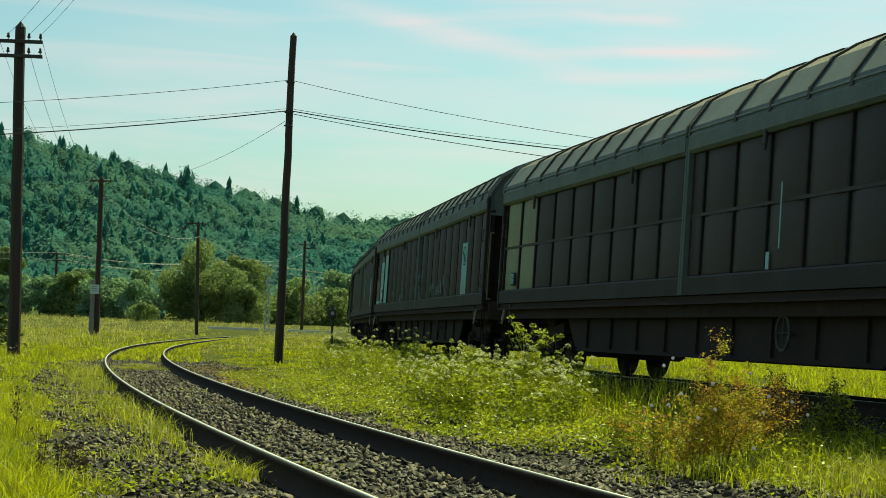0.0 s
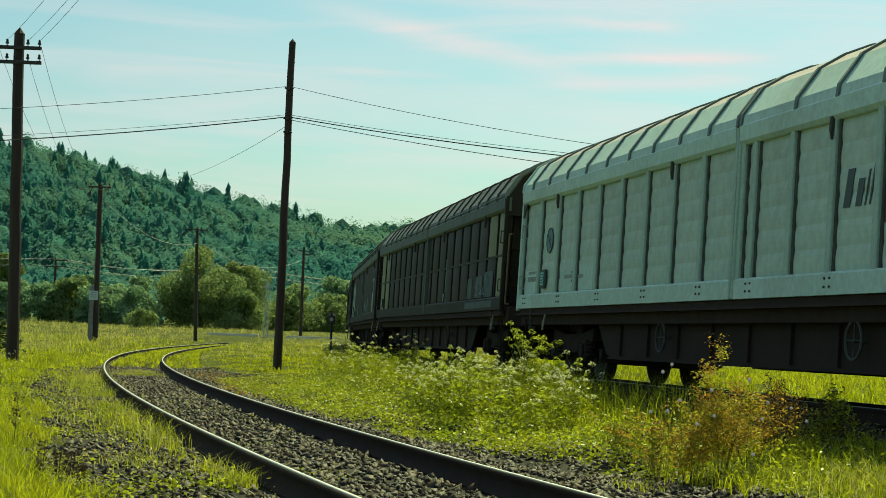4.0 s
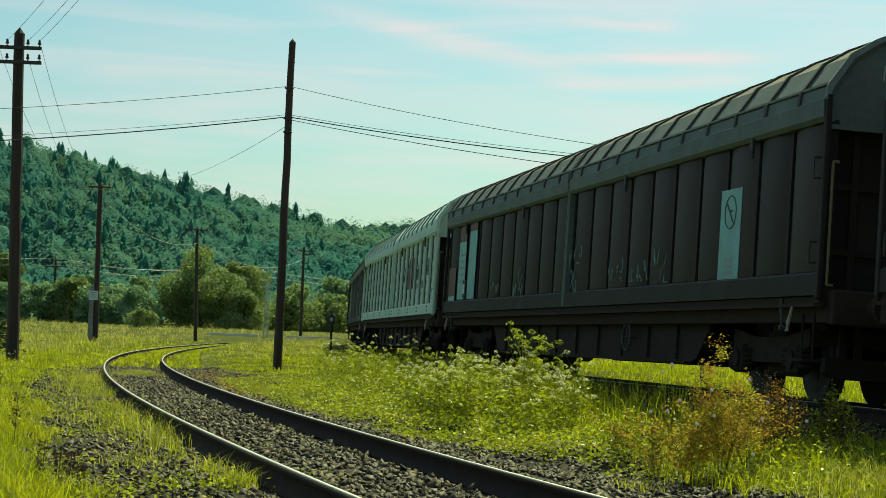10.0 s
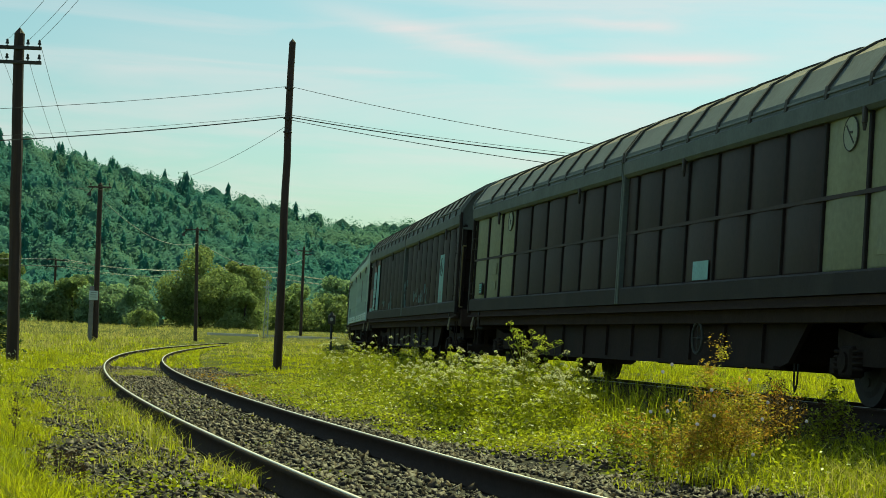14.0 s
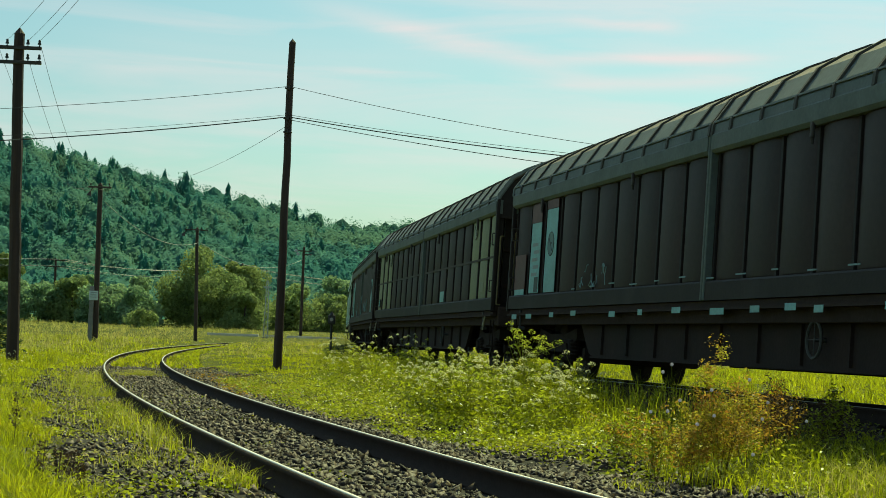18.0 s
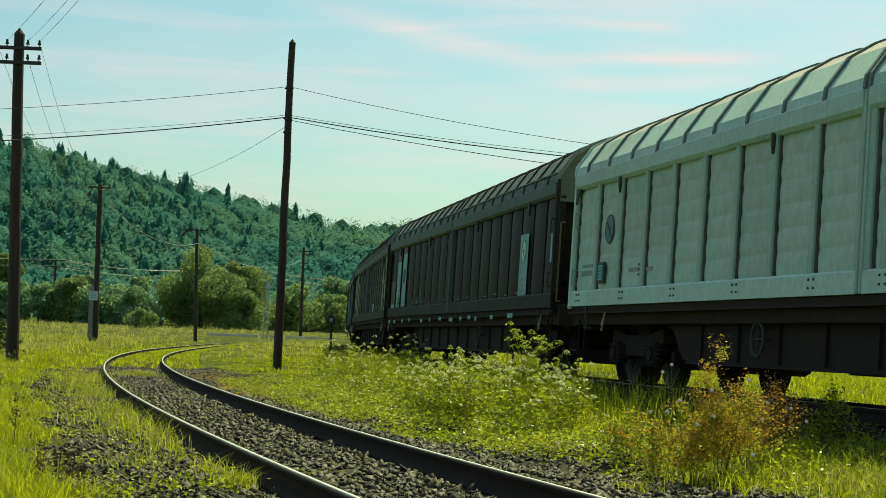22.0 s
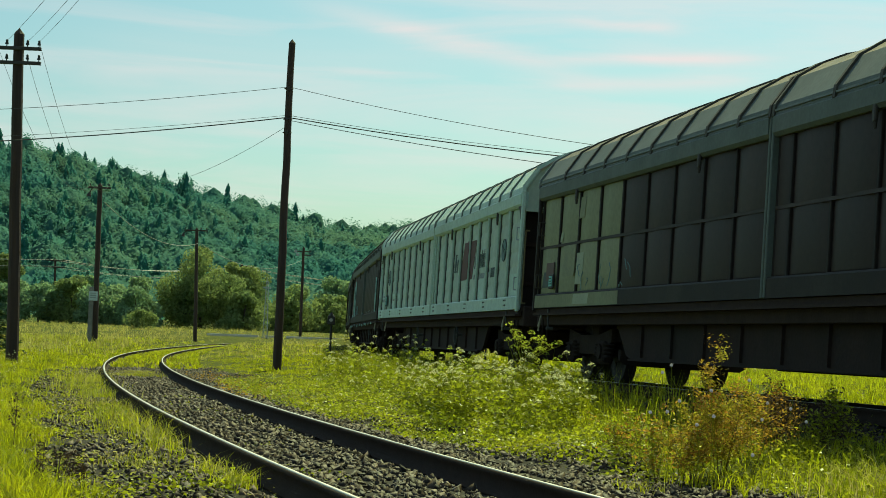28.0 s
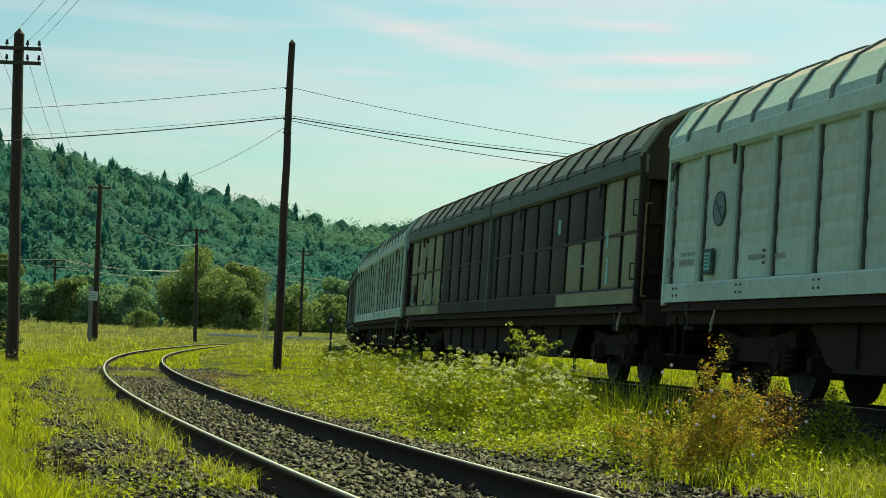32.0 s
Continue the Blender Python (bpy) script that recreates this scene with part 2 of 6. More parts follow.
M_DISC = mat("blue-grey stencil disc", (0.17, 0.25, 0.24), (0.13, 0.20, 0.19), 0.6, scale=3, fine=25, bump=0.03)
M_CYAN = mat("cyan document sheet", (0.26, 0.62, 0.60), (0.20, 0.50, 0.48), 0.4, scale=6, fine=40, bump=0.02)
M_PATCH = mat("grimy blue-grey overpaint", (0.105, 0.135, 0.125), (0.065, 0.085, 0.08), 0.7, scale=4, fine=20, bump=0.03, stain=(0.05, 0.055, 0.05))
M_TAN = mat("pale tan lever paint", (0.42, 0.38, 0.26), (0.30, 0.27, 0.18), 0.6, scale=9, fine=40)
M_RIBW = mat("dull grey roof batten", (0.20, 0.24, 0.21), (0.14, 0.17, 0.15), 0.6, scale=4, fine=30, bump=0.05, spec=0.3)
M_BOGIE = mat("oily black running gear", (0.034, 0.026, 0.022), (0.046, 0.036, 0.030), 0.9, scale=4, fine=30, bump=0.3, spec=0.1)
M_PALEO = mat("pale ochre stencil disc", (0.42, 0.45, 0.30), (0.36, 0.38, 0.26), 0.6, scale=3, fine=25, bump=0.02)
M_SMUDGE = mat("smudged grey overpaint", (0.255, 0.265, 0.165), (0.31, 0.315, 0.18), 0.7, scale=5, fine=20, bump=0.02)
M_RINGP = mat("dull grey hand-wheel", (0.10, 0.10, 0.09), (0.07, 0.07, 0.065), 0.7, scale=9, fine=40, spec=0.2)
M_TAR = mat("signal black", (0.03, 0.03, 0.03), (0.05, 0.05, 0.045), 0.6, scale=6, fine=30)


# ---------- mesh helpers ----------
def box(bm, x0, x1, y0, y1, z0, z1, bevel=0.0):
    r = bmesh.ops.create_cube(bm, size=1.0, matrix=Matrix.LocRotScale(((x0 + x1) / 2, (y0 + y1) / 2, (z0 + z1) / 2), None, (abs(x1 - x0), abs(y1 - y0), abs(z1 - z0))))
    if bevel:
        es = list({e for v in r["verts"] for e in v.link_edges})
        bmesh.ops.bevel(bm, geom=es, offset=bevel, segments=1, affect="EDGES")


def rod(bm, a, b, r, n=8, r2=None):
    a, b = Vector(a), Vector(b)
    d = b - a
    m = Matrix.Translation((a + b) / 2) @ d.to_track_quat("Z", "Y").to_matrix().to_4x4()
    bmesh.ops.create_cone(bm, cap_ends=True, segments=n, radius1=r, radius2=r if r2 is None else r2, depth=d.length, matrix=m)


def ring(bm, c, r, thick, axis="X", n=20, k=6):
    q = {"X": Euler((0, radians(90), 0)), "Y": Euler((radians(90), 0, 0)), "Z": Euler((0, 0, 0))}[axis].to_matrix()
    rows = []
    for i in range(n):
        a = 2 * math.pi * i / n
        row = []
        for j in range(k):
            b = 2 * math.pi * j / k
            p = Vector(((r + thick * math.cos(b)) * math.cos(a), (r + thick * math.cos(b)) * math.sin(a), thick * math.sin(b)))
            row.append(bm.verts.new(Vector(c) + q @ p))
        rows.append(row)
    for i in range(n):
        for j in range(k):
            bm.faces.new((rows[i][j], rows[(i + 1) % n][j], rows[(i + 1) % n][(j + 1) % k], rows[i][(j + 1) % k]))


def prism(bm, poly, y0, y1):
    """A polygon in x, z drawn out along y."""
    a = [bm.verts.new((x, y0, z)) for x, z in poly]
    b = [bm.verts.new((x, y1, z)) for x, z in poly]
    n = len(poly)
    for i in range(n):
        bm.faces.new((a[i], a[(i + 1) % n], b[(i + 1) % n], b[i]))
    bm.faces.new(a[::-1])
    bm.faces.new(b)


def mesh_of(name, bm, material):
    bmesh.ops.recalc_face_normals(bm, faces=bm.faces)
    me = bpy.data.meshes.new(name)
    bm.to_mesh(me)
    bm.free()
    me.materials.append(material)
    return me


def part(name, bm, material, parent=None, label=""):
    ob = new(name, mesh_of(name, bm, material))
    ob.parent = parent
    return tagged(ob, label)


def piece(name, me, parent, loc=(0, 0, 0), rz=0.0, label=""):
    ob = new(name, me)
    ob.parent = parent
    ob.matrix_basis = pose(*loc, 0, 0, rz)
    return tagged(ob, label)


def mesh_np(name, verts, faces, material):
    """A mesh from arrays: verts n x 3, faces m x k."""
    me = bpy.data.meshes.new(name)
    verts, faces = np.asarray(verts, np.float32), np.asarray(faces, np.int32)
    m, k = faces.shape
    me.vertices.add(len(verts))
    me.vertices.foreach_set("co", verts.ravel())
    me.loops.add(m * k)
    me.loops.foreach_set("vertex_index", faces.ravel())
    me.polygons.add(m)
    me.polygons.foreach_set("loop_start", np.arange(0, m * k, k, dtype=np.int32))
    me.update(calc_edges=True)
    me.materials.append(material)
    return me


def sweep_mesh(name, prof, pts, rights, material):
    """A closed profile (side, up) swept along points with given right-hand directions."""
    n, k = len(pts), len(prof)
    pts, rights = np.asarray(pts, float), np.asarray(rights, float)
    v = pts[:, None, :] + rights[:, None, :] * np.array([p[0] for p in prof])[None, :, None] + np.array([[0, 0, p[1]] for p in prof])[None]
    i, j = np.meshgrid(np.arange(n - 1), np.arange(k), indexing="ij")
    f = np.stack([i * k + j, i * k + (j + 1) % k, (i + 1) * k + (j + 1) % k, (i + 1) * k + j], -1).reshape(-1, 4)
    return mesh_np(name, v.reshape(-1, 3), f, material)


# ---------- the two tracks: curvature knots along each line ----------
KNOTS = (-30, 0, 30, 60, 90, 130)


def lay(x0, y0, head, knots, curv, s0, s1):
    s = np.arange(s0, s1 + 0.25, 0.5)
    k = np.interp(s, knots, curv)
    h = np.concatenate([[0], np.cumsum((k[1:] + k[:-1]) * 0.25)])
    h = h - np.interp(0, s, h) + head
    dx, dy = np.sin(h), np.cos(h)
    X = np.concatenate([[0], np.cumsum((dx[1:] + dx[:-1]) * 0.25)])
    Y = np.concatenate([[0], np.cumsum((dy[1:] + dy[:-1]) * 0.25)])
    return s, X - np.interp(0, s, X) + x0, Y - np.interp(0, s, Y) + y0, h


ZT = 0.3136
MAIN = lay(6.2122, 15.1796, -0.1937, KNOTS, (0, 0, 0.0035, 0.0010, 0.0009, 0.0009), -220, 200)
SIDE = lay(0.2547, 10.4486, -0.265, (-40, -30, -2, 0, 30, 60, 90, 130), (0, -0.0027, -0.0027, 0.0030, 0.0024, 0.0019, 0.0005, 0.0004), -60, 170)


def off_track(tr, x, y):
    """Distance of points from a track's centre line, and whether they lie to its left."""
    s, X, Y, h = (a[::3] for a in tr)
    x, y = np.asarray(x, float), np.asarray(y, float)
    best = np.full(x.shape, 1e9)
    side = np.zeros(x.shape)
    for i in range(len(s)):
        dx, dy = x - X[i], y - Y[i]
        along = dx * np.sin(h[i]) + dy * np.cos(h[i])
        lat = dx * np.cos(h[i]) - dy * np.sin(h[i])
        d = np.hypot(np.maximum(np.abs(along) - 0.8, 0), lat)
        m = d < best
        best[m], side[m] = d[m], lat[m]
    return best, side


def smooth(a, b, v):
    t = np.clip((v - a) / (b - a), 0, 1)
    return t * t * (3 - 2 * t)


RIDGE_X = (-900, -420, -190, -150, -100, -72, -45, -10, 60, 200, 500, 900)
RIDGE_Z = (66, 76, 63.5, 58, 46, 41, 34, 32, 30, 27, 23, 19)


def ground_z(x, y):
    x, y = np.asarray(x, float), np.asarray(y, float)
    base = np.interp(y, (0, 35, 60, 100, 143, 180, 240, 300, 380), (-0.28, -0.22, -0.08, 0.1, 0.3, 0.75, 1.35, 2.0, 3.2))
    base = base + 0.05 * np.sin(x * 0.9 + 1.3) * np.sin(y * 0.55) + 0.03 * np.sin(x * 2.3 + y * 1.7)
    hill = np.interp(x, RIDGE_X, RIDGE_Z) * smooth(370, 720, y)
    dm, sm = off_track(MAIN, x, y)
    ds, ss = off_track(SIDE, x, y)
    # the strip between the lines is a low bank
    between = (1 - smooth(2.0, 7.0, dm)) * (sm < 0)
    base = base + 0.22 * between * smooth(1.7, 3.2, ds)
    base = np.where(sm > 0, base + 0.42 * (1 - smooth(3, 30, dm)), base)
    wm = 1 - smooth(1.7, 3.0, dm)
    ws = 1 - smooth(1.35, 2.3, ds)
    z = base * (1 - wm) + (ZT - 0.18) * wm
    z = z * (1 - ws) + (-0.175) * ws
    return z + hill


# ---------- ground: one sheet to the horizon ----------
def spread(lo, hi, step, far):
    a = list(np.arange(lo, hi + step / 2, step))
    d, v = step, hi
    while v < far:
        d *= 1.22
        v += d
        a.append(v)
    d, v = step, lo
    while v > -far:
        d *= 1.22
        v -= d
        a.insert(0, v)
    return np.array(a)


gx, gy = spread(-14, 11, 0.3, 3200), spread(4, 62, 0.4, 3200)
GX, GY = np.meshgrid(gx, gy)
GZ = ground_z(GX, GY)
nx, ny = len(gx), len(gy)
i, j = np.meshgrid(np.arange(ny - 1), np.arange(nx - 1), indexing="ij")
gf = np.stack([i * nx + j, i * nx + j + 1, (i + 1) * nx + j + 1, (i + 1) * nx + j], -1).reshape(-1, 4)
gme = mesh_np("ground", np.stack([GX, GY, GZ], -1).reshape(-1, 3), gf, M_SOIL)
gme.materials.append(M_GRAVEL)
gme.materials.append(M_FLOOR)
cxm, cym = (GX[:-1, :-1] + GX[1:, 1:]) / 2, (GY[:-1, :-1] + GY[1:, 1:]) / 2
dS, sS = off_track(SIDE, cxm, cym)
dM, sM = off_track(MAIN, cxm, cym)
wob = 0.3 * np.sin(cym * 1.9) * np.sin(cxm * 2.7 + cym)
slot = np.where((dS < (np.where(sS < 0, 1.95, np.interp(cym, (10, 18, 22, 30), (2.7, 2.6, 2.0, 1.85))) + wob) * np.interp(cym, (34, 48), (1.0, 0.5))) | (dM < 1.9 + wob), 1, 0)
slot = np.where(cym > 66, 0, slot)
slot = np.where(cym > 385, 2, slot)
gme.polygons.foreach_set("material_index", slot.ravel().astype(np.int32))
gme.polygons.foreach_set("use_smooth", np.ones(len(gf), bool))
tagged(new("ground", gme), "grassy railway land with gravel along the tracks", "ground", kind="structure")


# ---------- rails ----------
def rail_line(tr, lat, z, s0, s1, name):
    s, X, Y, h = tr
    keep = (s >= s0) & (s <= s1)
    X, Y, h = X[keep], Y[keep], h[keep]
    R = np.stack([np.cos(h), -np.sin(h), np.zeros_like(h)], -1)
    P = np.stack([X, Y, np.full_like(X, z)], -1) + R * lat
    body = [(-0.036, -0.004), (-0.036, -0.03), (-0.012, -0.045), (-0.009, -0.13), (-0.07, -0.155), (-0.07, -0.172), (0.07, -0.172), (0.07, -0.155), (0.009, -0.13), (0.012, -0.045), (0.036, -0.03), (0.036, -0.004)]
    top = [(-0.016, -0.003), (-0.013, 0.0), (0.013, 0.0), (0.016, -0.003), (0.015, -0.012), (-0.015, -0.012)]
    r = tagged(new(name, sweep_mesh("rail_web", body, P, R, M_RAIL)), "rusty steel rail with a polished running surface, laid in gravel", "rail", "rails", "structure")
    t = new("running_surface", sweep_mesh("running_surface", top, P + np.array([0, 0, 0.001]), R, M_RAILTOP))
    t.parent = r
    return r


for lat in (-0.75, 0.75):
    rail_line(SIDE, lat, 0.0, -58, 168, "rail")
    rail_line(MAIN, lat, ZT - 0.03 * lat, -218, 198, "rail")
# ---------- covered sliding-wall wagons ----------
# Wagon space: +y the way it runs, x = -1.42 the wall towards the meadow, z = 0 the rail head.
PIVOT, HALF = 8.6, 11.62
P0, P1, PM = 1.38, 3.0, 2.17
ROOF = ((1.455, 3.20), (1.44, 3.34), (1.205, 3.69), (0.93, 3.87), (0.63, 4.005), (0.31, 4.085), (0.0, 4.11))
CREASE = 2  # corner where the roof's cooler-toned side meets its warmer-toned top
MESHES = {}


def cached(key, name, material, build):
    if key not in MESHES:
        bm = bmesh.new()
        build(bm)
        MESHES[key] = mesh_of(name, bm, material)
    return MESHES[key]


def roof_line(grow=0.0):
    pts = [(-x, z) for x, z in ROOF] + [(x, z) for x, z in ROOF[-2::-1]]
    return [(x * (1 + grow / 1.45), z + grow) for x, z in pts]


def arch(bm, y0, y1, lift, thick):
    """A band over the roof's curve."""
    o, i = roof_line(lift), roof_line(lift - thick)
    prism(bm, o + i[::-1], y0, y1)


def wheelset(parent, y, label=""):
    def build(bm):
        for sx in (-1, 1):
            rod(bm, (sx * 0.69, 0, 0), (sx * 0.82, 0, 0), 0.46, 28)
            rod(bm, (sx * 0.66, 0, 0), (sx * 0.70, 0, 0), 0.49, 28)
            rod(bm, (sx * 0.82, 0, 0), (sx * 0.84, 0, 0), 0.36, 28, 0.30)
        rod(bm, (-1.0, 0, 0), (1.0, 0, 0), 0.085, 12)
        for sx in (-1, 1):
            for a in range(4):
                rod(bm, (sx * 0.845, 0.2 * math.cos(a * 1.571), 0.2 * math.sin(a * 1.571)), (sx * 0.855, 0.2 * math.cos(a * 1.571), 0.2 * math.sin(a * 1.571)), 0.05, 8)
    ob = piece("wheelset", cached("wheelset", "wheelset", M_WHEEL, build), parent, (0, y, 0.46))
    return ob


def bogie(parent, y):
    def frame_(bm):
        for sx in (-1, 1):
            poly = [(-1.25, 0.62), (-0.55, 0.42), (0.55, 0.42), (1.25, 0.62), (1.25, 0.82), (0.5, 0.72), (-0.5, 0.72), (-1.25, 0.82)]
            a = [bm.verts.new((sx * 0.96, yy, zz)) for yy, zz in poly]
            b = [bm.verts.new((sx * 1.06, yy, zz)) for yy, zz in poly]
            for k in range(8):
                bm.faces.new((a[k], a[(k + 1) % 8], b[(k + 1) % 8], b[k]))
            bm.faces.new(a)
            bm.faces.new(b[::-1])
        box(bm, -0.96, 0.96, -0.2, 0.2, 0.5, 0.9, 0.02)
        box(bm, -1.0, 1.0, -1.25, -1.15, 0.62, 0.8)
        box(bm, -1.0, 1.0, 1.15, 1.25, 0.62, 0.8)
        box(bm, -0.88, 0.88, -0.52, 0.52, 0.27, 0.52, 0.03)
    b = piece("bogie", cached("bogie", "bogie", M_BOGIE, frame_), parent, (0, y, 0))

    def axbox(bm):
        box(bm, -0.09, 0.09, -0.16, 0.16, -0.16, 0.17, 0.03)
        rod(bm, (-0.12, 0, 0), (-0.09, 0, 0), 0.11, 14)

    def spring(bm):
        for k in range(4):
            ring(bm, (0, 0, -0.09 + 0.06 * k), 0.07, 0.02, "Z", 8, 4)
    for yy in (-0.9, 0.9):
        wheelset(b, yy)
        for sx in (-1, 1):
            piece("axle_box", cached("axbox", "axle_box", M_BOGIE, axbox), b, (sx * 1.04, yy, 0.46), 0 if sx < 0 else 180)
            for dy in (-0.25, 0.25):
                piece("coil_spring", cached("spring", "coil_spring", M_BOGIE, spring), b, (sx * 1.06, yy + dy, 0.48))

    def beam(bm):
        prism(bm, [(-1.0, 0.34), (-0.9, 0.28), (0.9, 0.28), (1.0, 0.34), (1.0, 0.50), (-1.0, 0.50)], -0.07, 0.07)
        for x in (-0.6, 0.6):
            box(bm, x - 0.04, x + 0.04, -0.03, 0.03, 0.5, 0.86)
    for yy in (-1.52, 1.52):
        piece("brake_beam", cached("beam", "brake_beam", M_BOGIE, beam), b, (0, yy, 0))

    def shoe(bm):
        box(bm, -0.05, 0.05, -0.04, 0.04, -0.18, 0.18, 0.015)
        box(bm, -0.03, 0.03, -0.03, 0.03, 0.18, 0.36)
    for yy in (-1.43, -0.37, 0.37, 1.43):
        piece("brake_shoe", cached("shoe", "brake_shoe", M_WHEEL, shoe), b, (-0.76, yy, 0.46))
    return b


def sliding_wall(wagon, side, half, hb, white, up, low, seam):
    """One of the two walls on a side. half: +1 leading, -1 trailing. up / low: nine colour letters from the leading end."""
    y0, y1 = 0.07, hb
    mid_y = (y0 + y1) / 2
    # ribs from the leading end of this wall, in its own space
    if white or seam:
        rows = [0.12 + (hb - 0.17) * (9 - k) / 9 for k in range(10)] if half > 0 else [-0.12] + [-0.51 - 1.163 * k for k in range(9)] + [-hb + 0.05]
    else:
        rows = [half * (0.12 + (hb - 0.17) * k / 10) for k in range(11)]
        rows = rows[::-1] if half > 0 else rows
    ribs = [r - half * mid_y for r in rows]
    body, rib_m = (M_CREAM, M_CREAMRIB) if white else (M_FRAMEP, M_RIBSHADE)
    mx = 1 if side < 0 else -1
    tag = ("w" if white else "d")

    eave_m = M_CREAM if white else M_EAVE

    def sill(bm):
        prism(bm, [(-1.445, 1.14), (-1.445, 1.36), (-1.425, 1.385), (-1.36, 1.385), (-1.36, 1.14)], -(y1 - y0) / 2, (y1 - y0) / 2)

    def eave(bm):
        prism(bm, [(-1.43, 2.985), (-1.47, 3.03), (-1.475, 3.21), (-1.44, 3.245), (-1.34, 3.245), (-1.34, 2.985)], -(y1 - y0) / 2, (y1 - y0) / 2)
    wall = piece("sliding_wall", cached(("sill", tag), "sill_rail", body, sill), wagon, (0, half * (y0 + y1) / 2, 0), 0 if side < 0 else 180)
    piece("eave_rail", cached(("eave", tag), "eave_rail", eave_m, eave), wall)
    colours = {"d": M_DARK, "y": M_YEL, "w": M_PLATE, "r": M_RED, "c": M_CREAM}

    def panel(pitch, z0, z1, bow=0.045, crest=-1.394):
        def f(bm):
            # a sheet bowed outward between its ribs, turned in along top and foot
            a, cols = pitch / 2, 10
            rows = []
            for z, s in ((z0, 0.005), (z0 + 0.03, 0.0), (z1 - 0.03, 0.0), (z1, 0.005)):
                rows.append([bm.verts.new((crest + s + bow * abs(2 * k / cols - 1) ** 2.4, -a + pitch * k / cols, z)) for k in range(cols + 1)])
            for i in range(3):
                for k in range(cols):
                    bm.faces.new((rows[i][k], rows[i][k + 1], rows[i + 1][k + 1], rows[i + 1][k])).smooth = True
            vb = [bm.verts.new((-1.27, y, z)) for y, z in ((-a, z0), (a, z0), (a, z1), (-a, z1))]
            bm.faces.new(vb[::-1])
            for e, (p_, q_) in ((rows[0], (0, 1)), (rows[3], (3, 2))):
                bm.faces.new([vb[p_]] + e + [vb[q_]])
        return f

    def corrugated(bm, pitch):
        # six gently bowed boards one above the other
        zs = np.linspace(P0, P1, 25)
        a = pitch / 2
        row = []
        for k, z in enumerate(zs):
            x = -1.373 - 0.008 * math.sin(math.pi * (k % 4) / 4) + (0.003 if k % 4 == 0 else 0)
            row.append((bm.verts.new((x, -a, z)), bm.verts.new((x, a, z))))
        for k in range(24):
            bm.faces.new((row[k][0], row[k][1], row[k + 1][1], row[k + 1][0]))
        bk = [bm.verts.new((-1.35, y, z)) for y, z in ((-a, P0), (a, P0), (a, P1), (-a, P1))]
        bm.faces.new(bk[::-1])
        bm.faces.new((row[0][0], bk[0], bk[1], row[0][1]))
        bm.faces.new((row[24][1], bk[2], bk[3], row[24][0]))
    for k in range(len(ribs) - 1):
        yc, pt = (ribs[k] + ribs[k + 1]) / 2, round(ribs[k] - ribs[k + 1], 3)
        if white:
            piece("panel", cached(("corr", pt), "panel", M_CREAMP, lambda bm, pt=pt: corrugated(bm, pt)), wall, (0, yc * mx, 0))
        elif seam:
            for c, z0, z1, nm in ((up[k], PM + 0.004, P1, "u"), (low[k], P0, PM - 0.004, "l")):
                piece("panel", cached(("pan", pt, nm, c), "panel", colours[c], panel(pt, z0, z1, 0.045 if pt > 0.6 else 0.01)), wall, (0, yc * mx, 0))
        else:
            piece("panel", cached(("full", pt), "panel", M_DARK, panel(pt, P0, P1, 0.075, -1.402)), wall, (0, yc * mx, 0))

    def rib_w(bm):
        box(bm, -1.436, -1.37, -0.062, 0.062, P0 - 0.01, P1 + 0.005, 0.012)

    # flat dark strip painting the shade on the trailing side of each rib
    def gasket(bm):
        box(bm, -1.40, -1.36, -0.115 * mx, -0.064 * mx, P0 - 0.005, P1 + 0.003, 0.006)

    def rib_d(bm):
        box(bm, -1.391, -1.30, -0.032, 0.032, P0 - 0.005, P1 + 0.005, 0.008)

    def rib_s(bm):
        box(bm, -1.372, -1.28, -0.034, 0.034, P0 - 0.005, P1 + 0.005, 0.004)
    for k, yc in enumerate(ribs):
        key, f = ("ribw", rib_w) if white else ("ribd", rib_d) if seam else ("ribs", rib_s)
        piece("rib", cached(key, "rib", rib_m, f), wall, (0, yc * mx, 0))
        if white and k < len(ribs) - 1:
            piece("gasket", cached("gasket" + str(mx), "gasket", M_SHADETRIM, gasket), wall, (0, yc * mx, 0))
    if seam and not white:
        # dark strip drawing the shadow line of the seam at mid height
        def mid(bm):
            box(bm, -1.400, -1.30, -(y1 - y0) / 2 + 0.05, (y1 - y0) / 2 - 0.05, PM - 0.022, PM + 0.022)
        piece("mid_strip", cached("midshade", "mid_strip", M_DARK, mid), wall)

    def handle(bm):
        rod(bm, (-1.475, 0, -0.11), (-1.475, 0, 0.11), 0.011, 6)
        for z in (-0.11, 0.11):
            rod(bm, (-1.475, 0, z), (-1.36, 0, z), 0.011, 6)
    e = (y1 - y0) / 2 - 0.18
    for z in (1.60, 2.50):
        piece("grab_handle", cached("grab" + tag, "grab_handle", M_GALV if white else M_IRON, handle), wall, (0, e * half * mx, z))

    def bolt(bm):
        rod(bm, (-1.46, 0, 0), (-1.44, 0, 0), 0.014, 6)
    if white:
        for k in range(5):
            yc = (y1 - y0) / 2 - 0.5 - 2.35 * k
            for dy in (-0.07, 0.07):
                for dz in (-0.045, 0.045):
                    piece("bolt", cached("bolt", "bolt", M_IRON, bolt), wall, (0, (yc + dy) * mx, 1.27 + dz))

        def gusset(bm):
            # curved dark plate where the eave meets the end rib
            pts = [(0.0, 0.0), (0.34, 0.0), (0.24, -0.05), (0.15, -0.12), (0.11, -0.24), (0.0, -0.24)]
            a = [bm.verts.new((-1.452, -y * half * mx, z)) for y, z in pts]
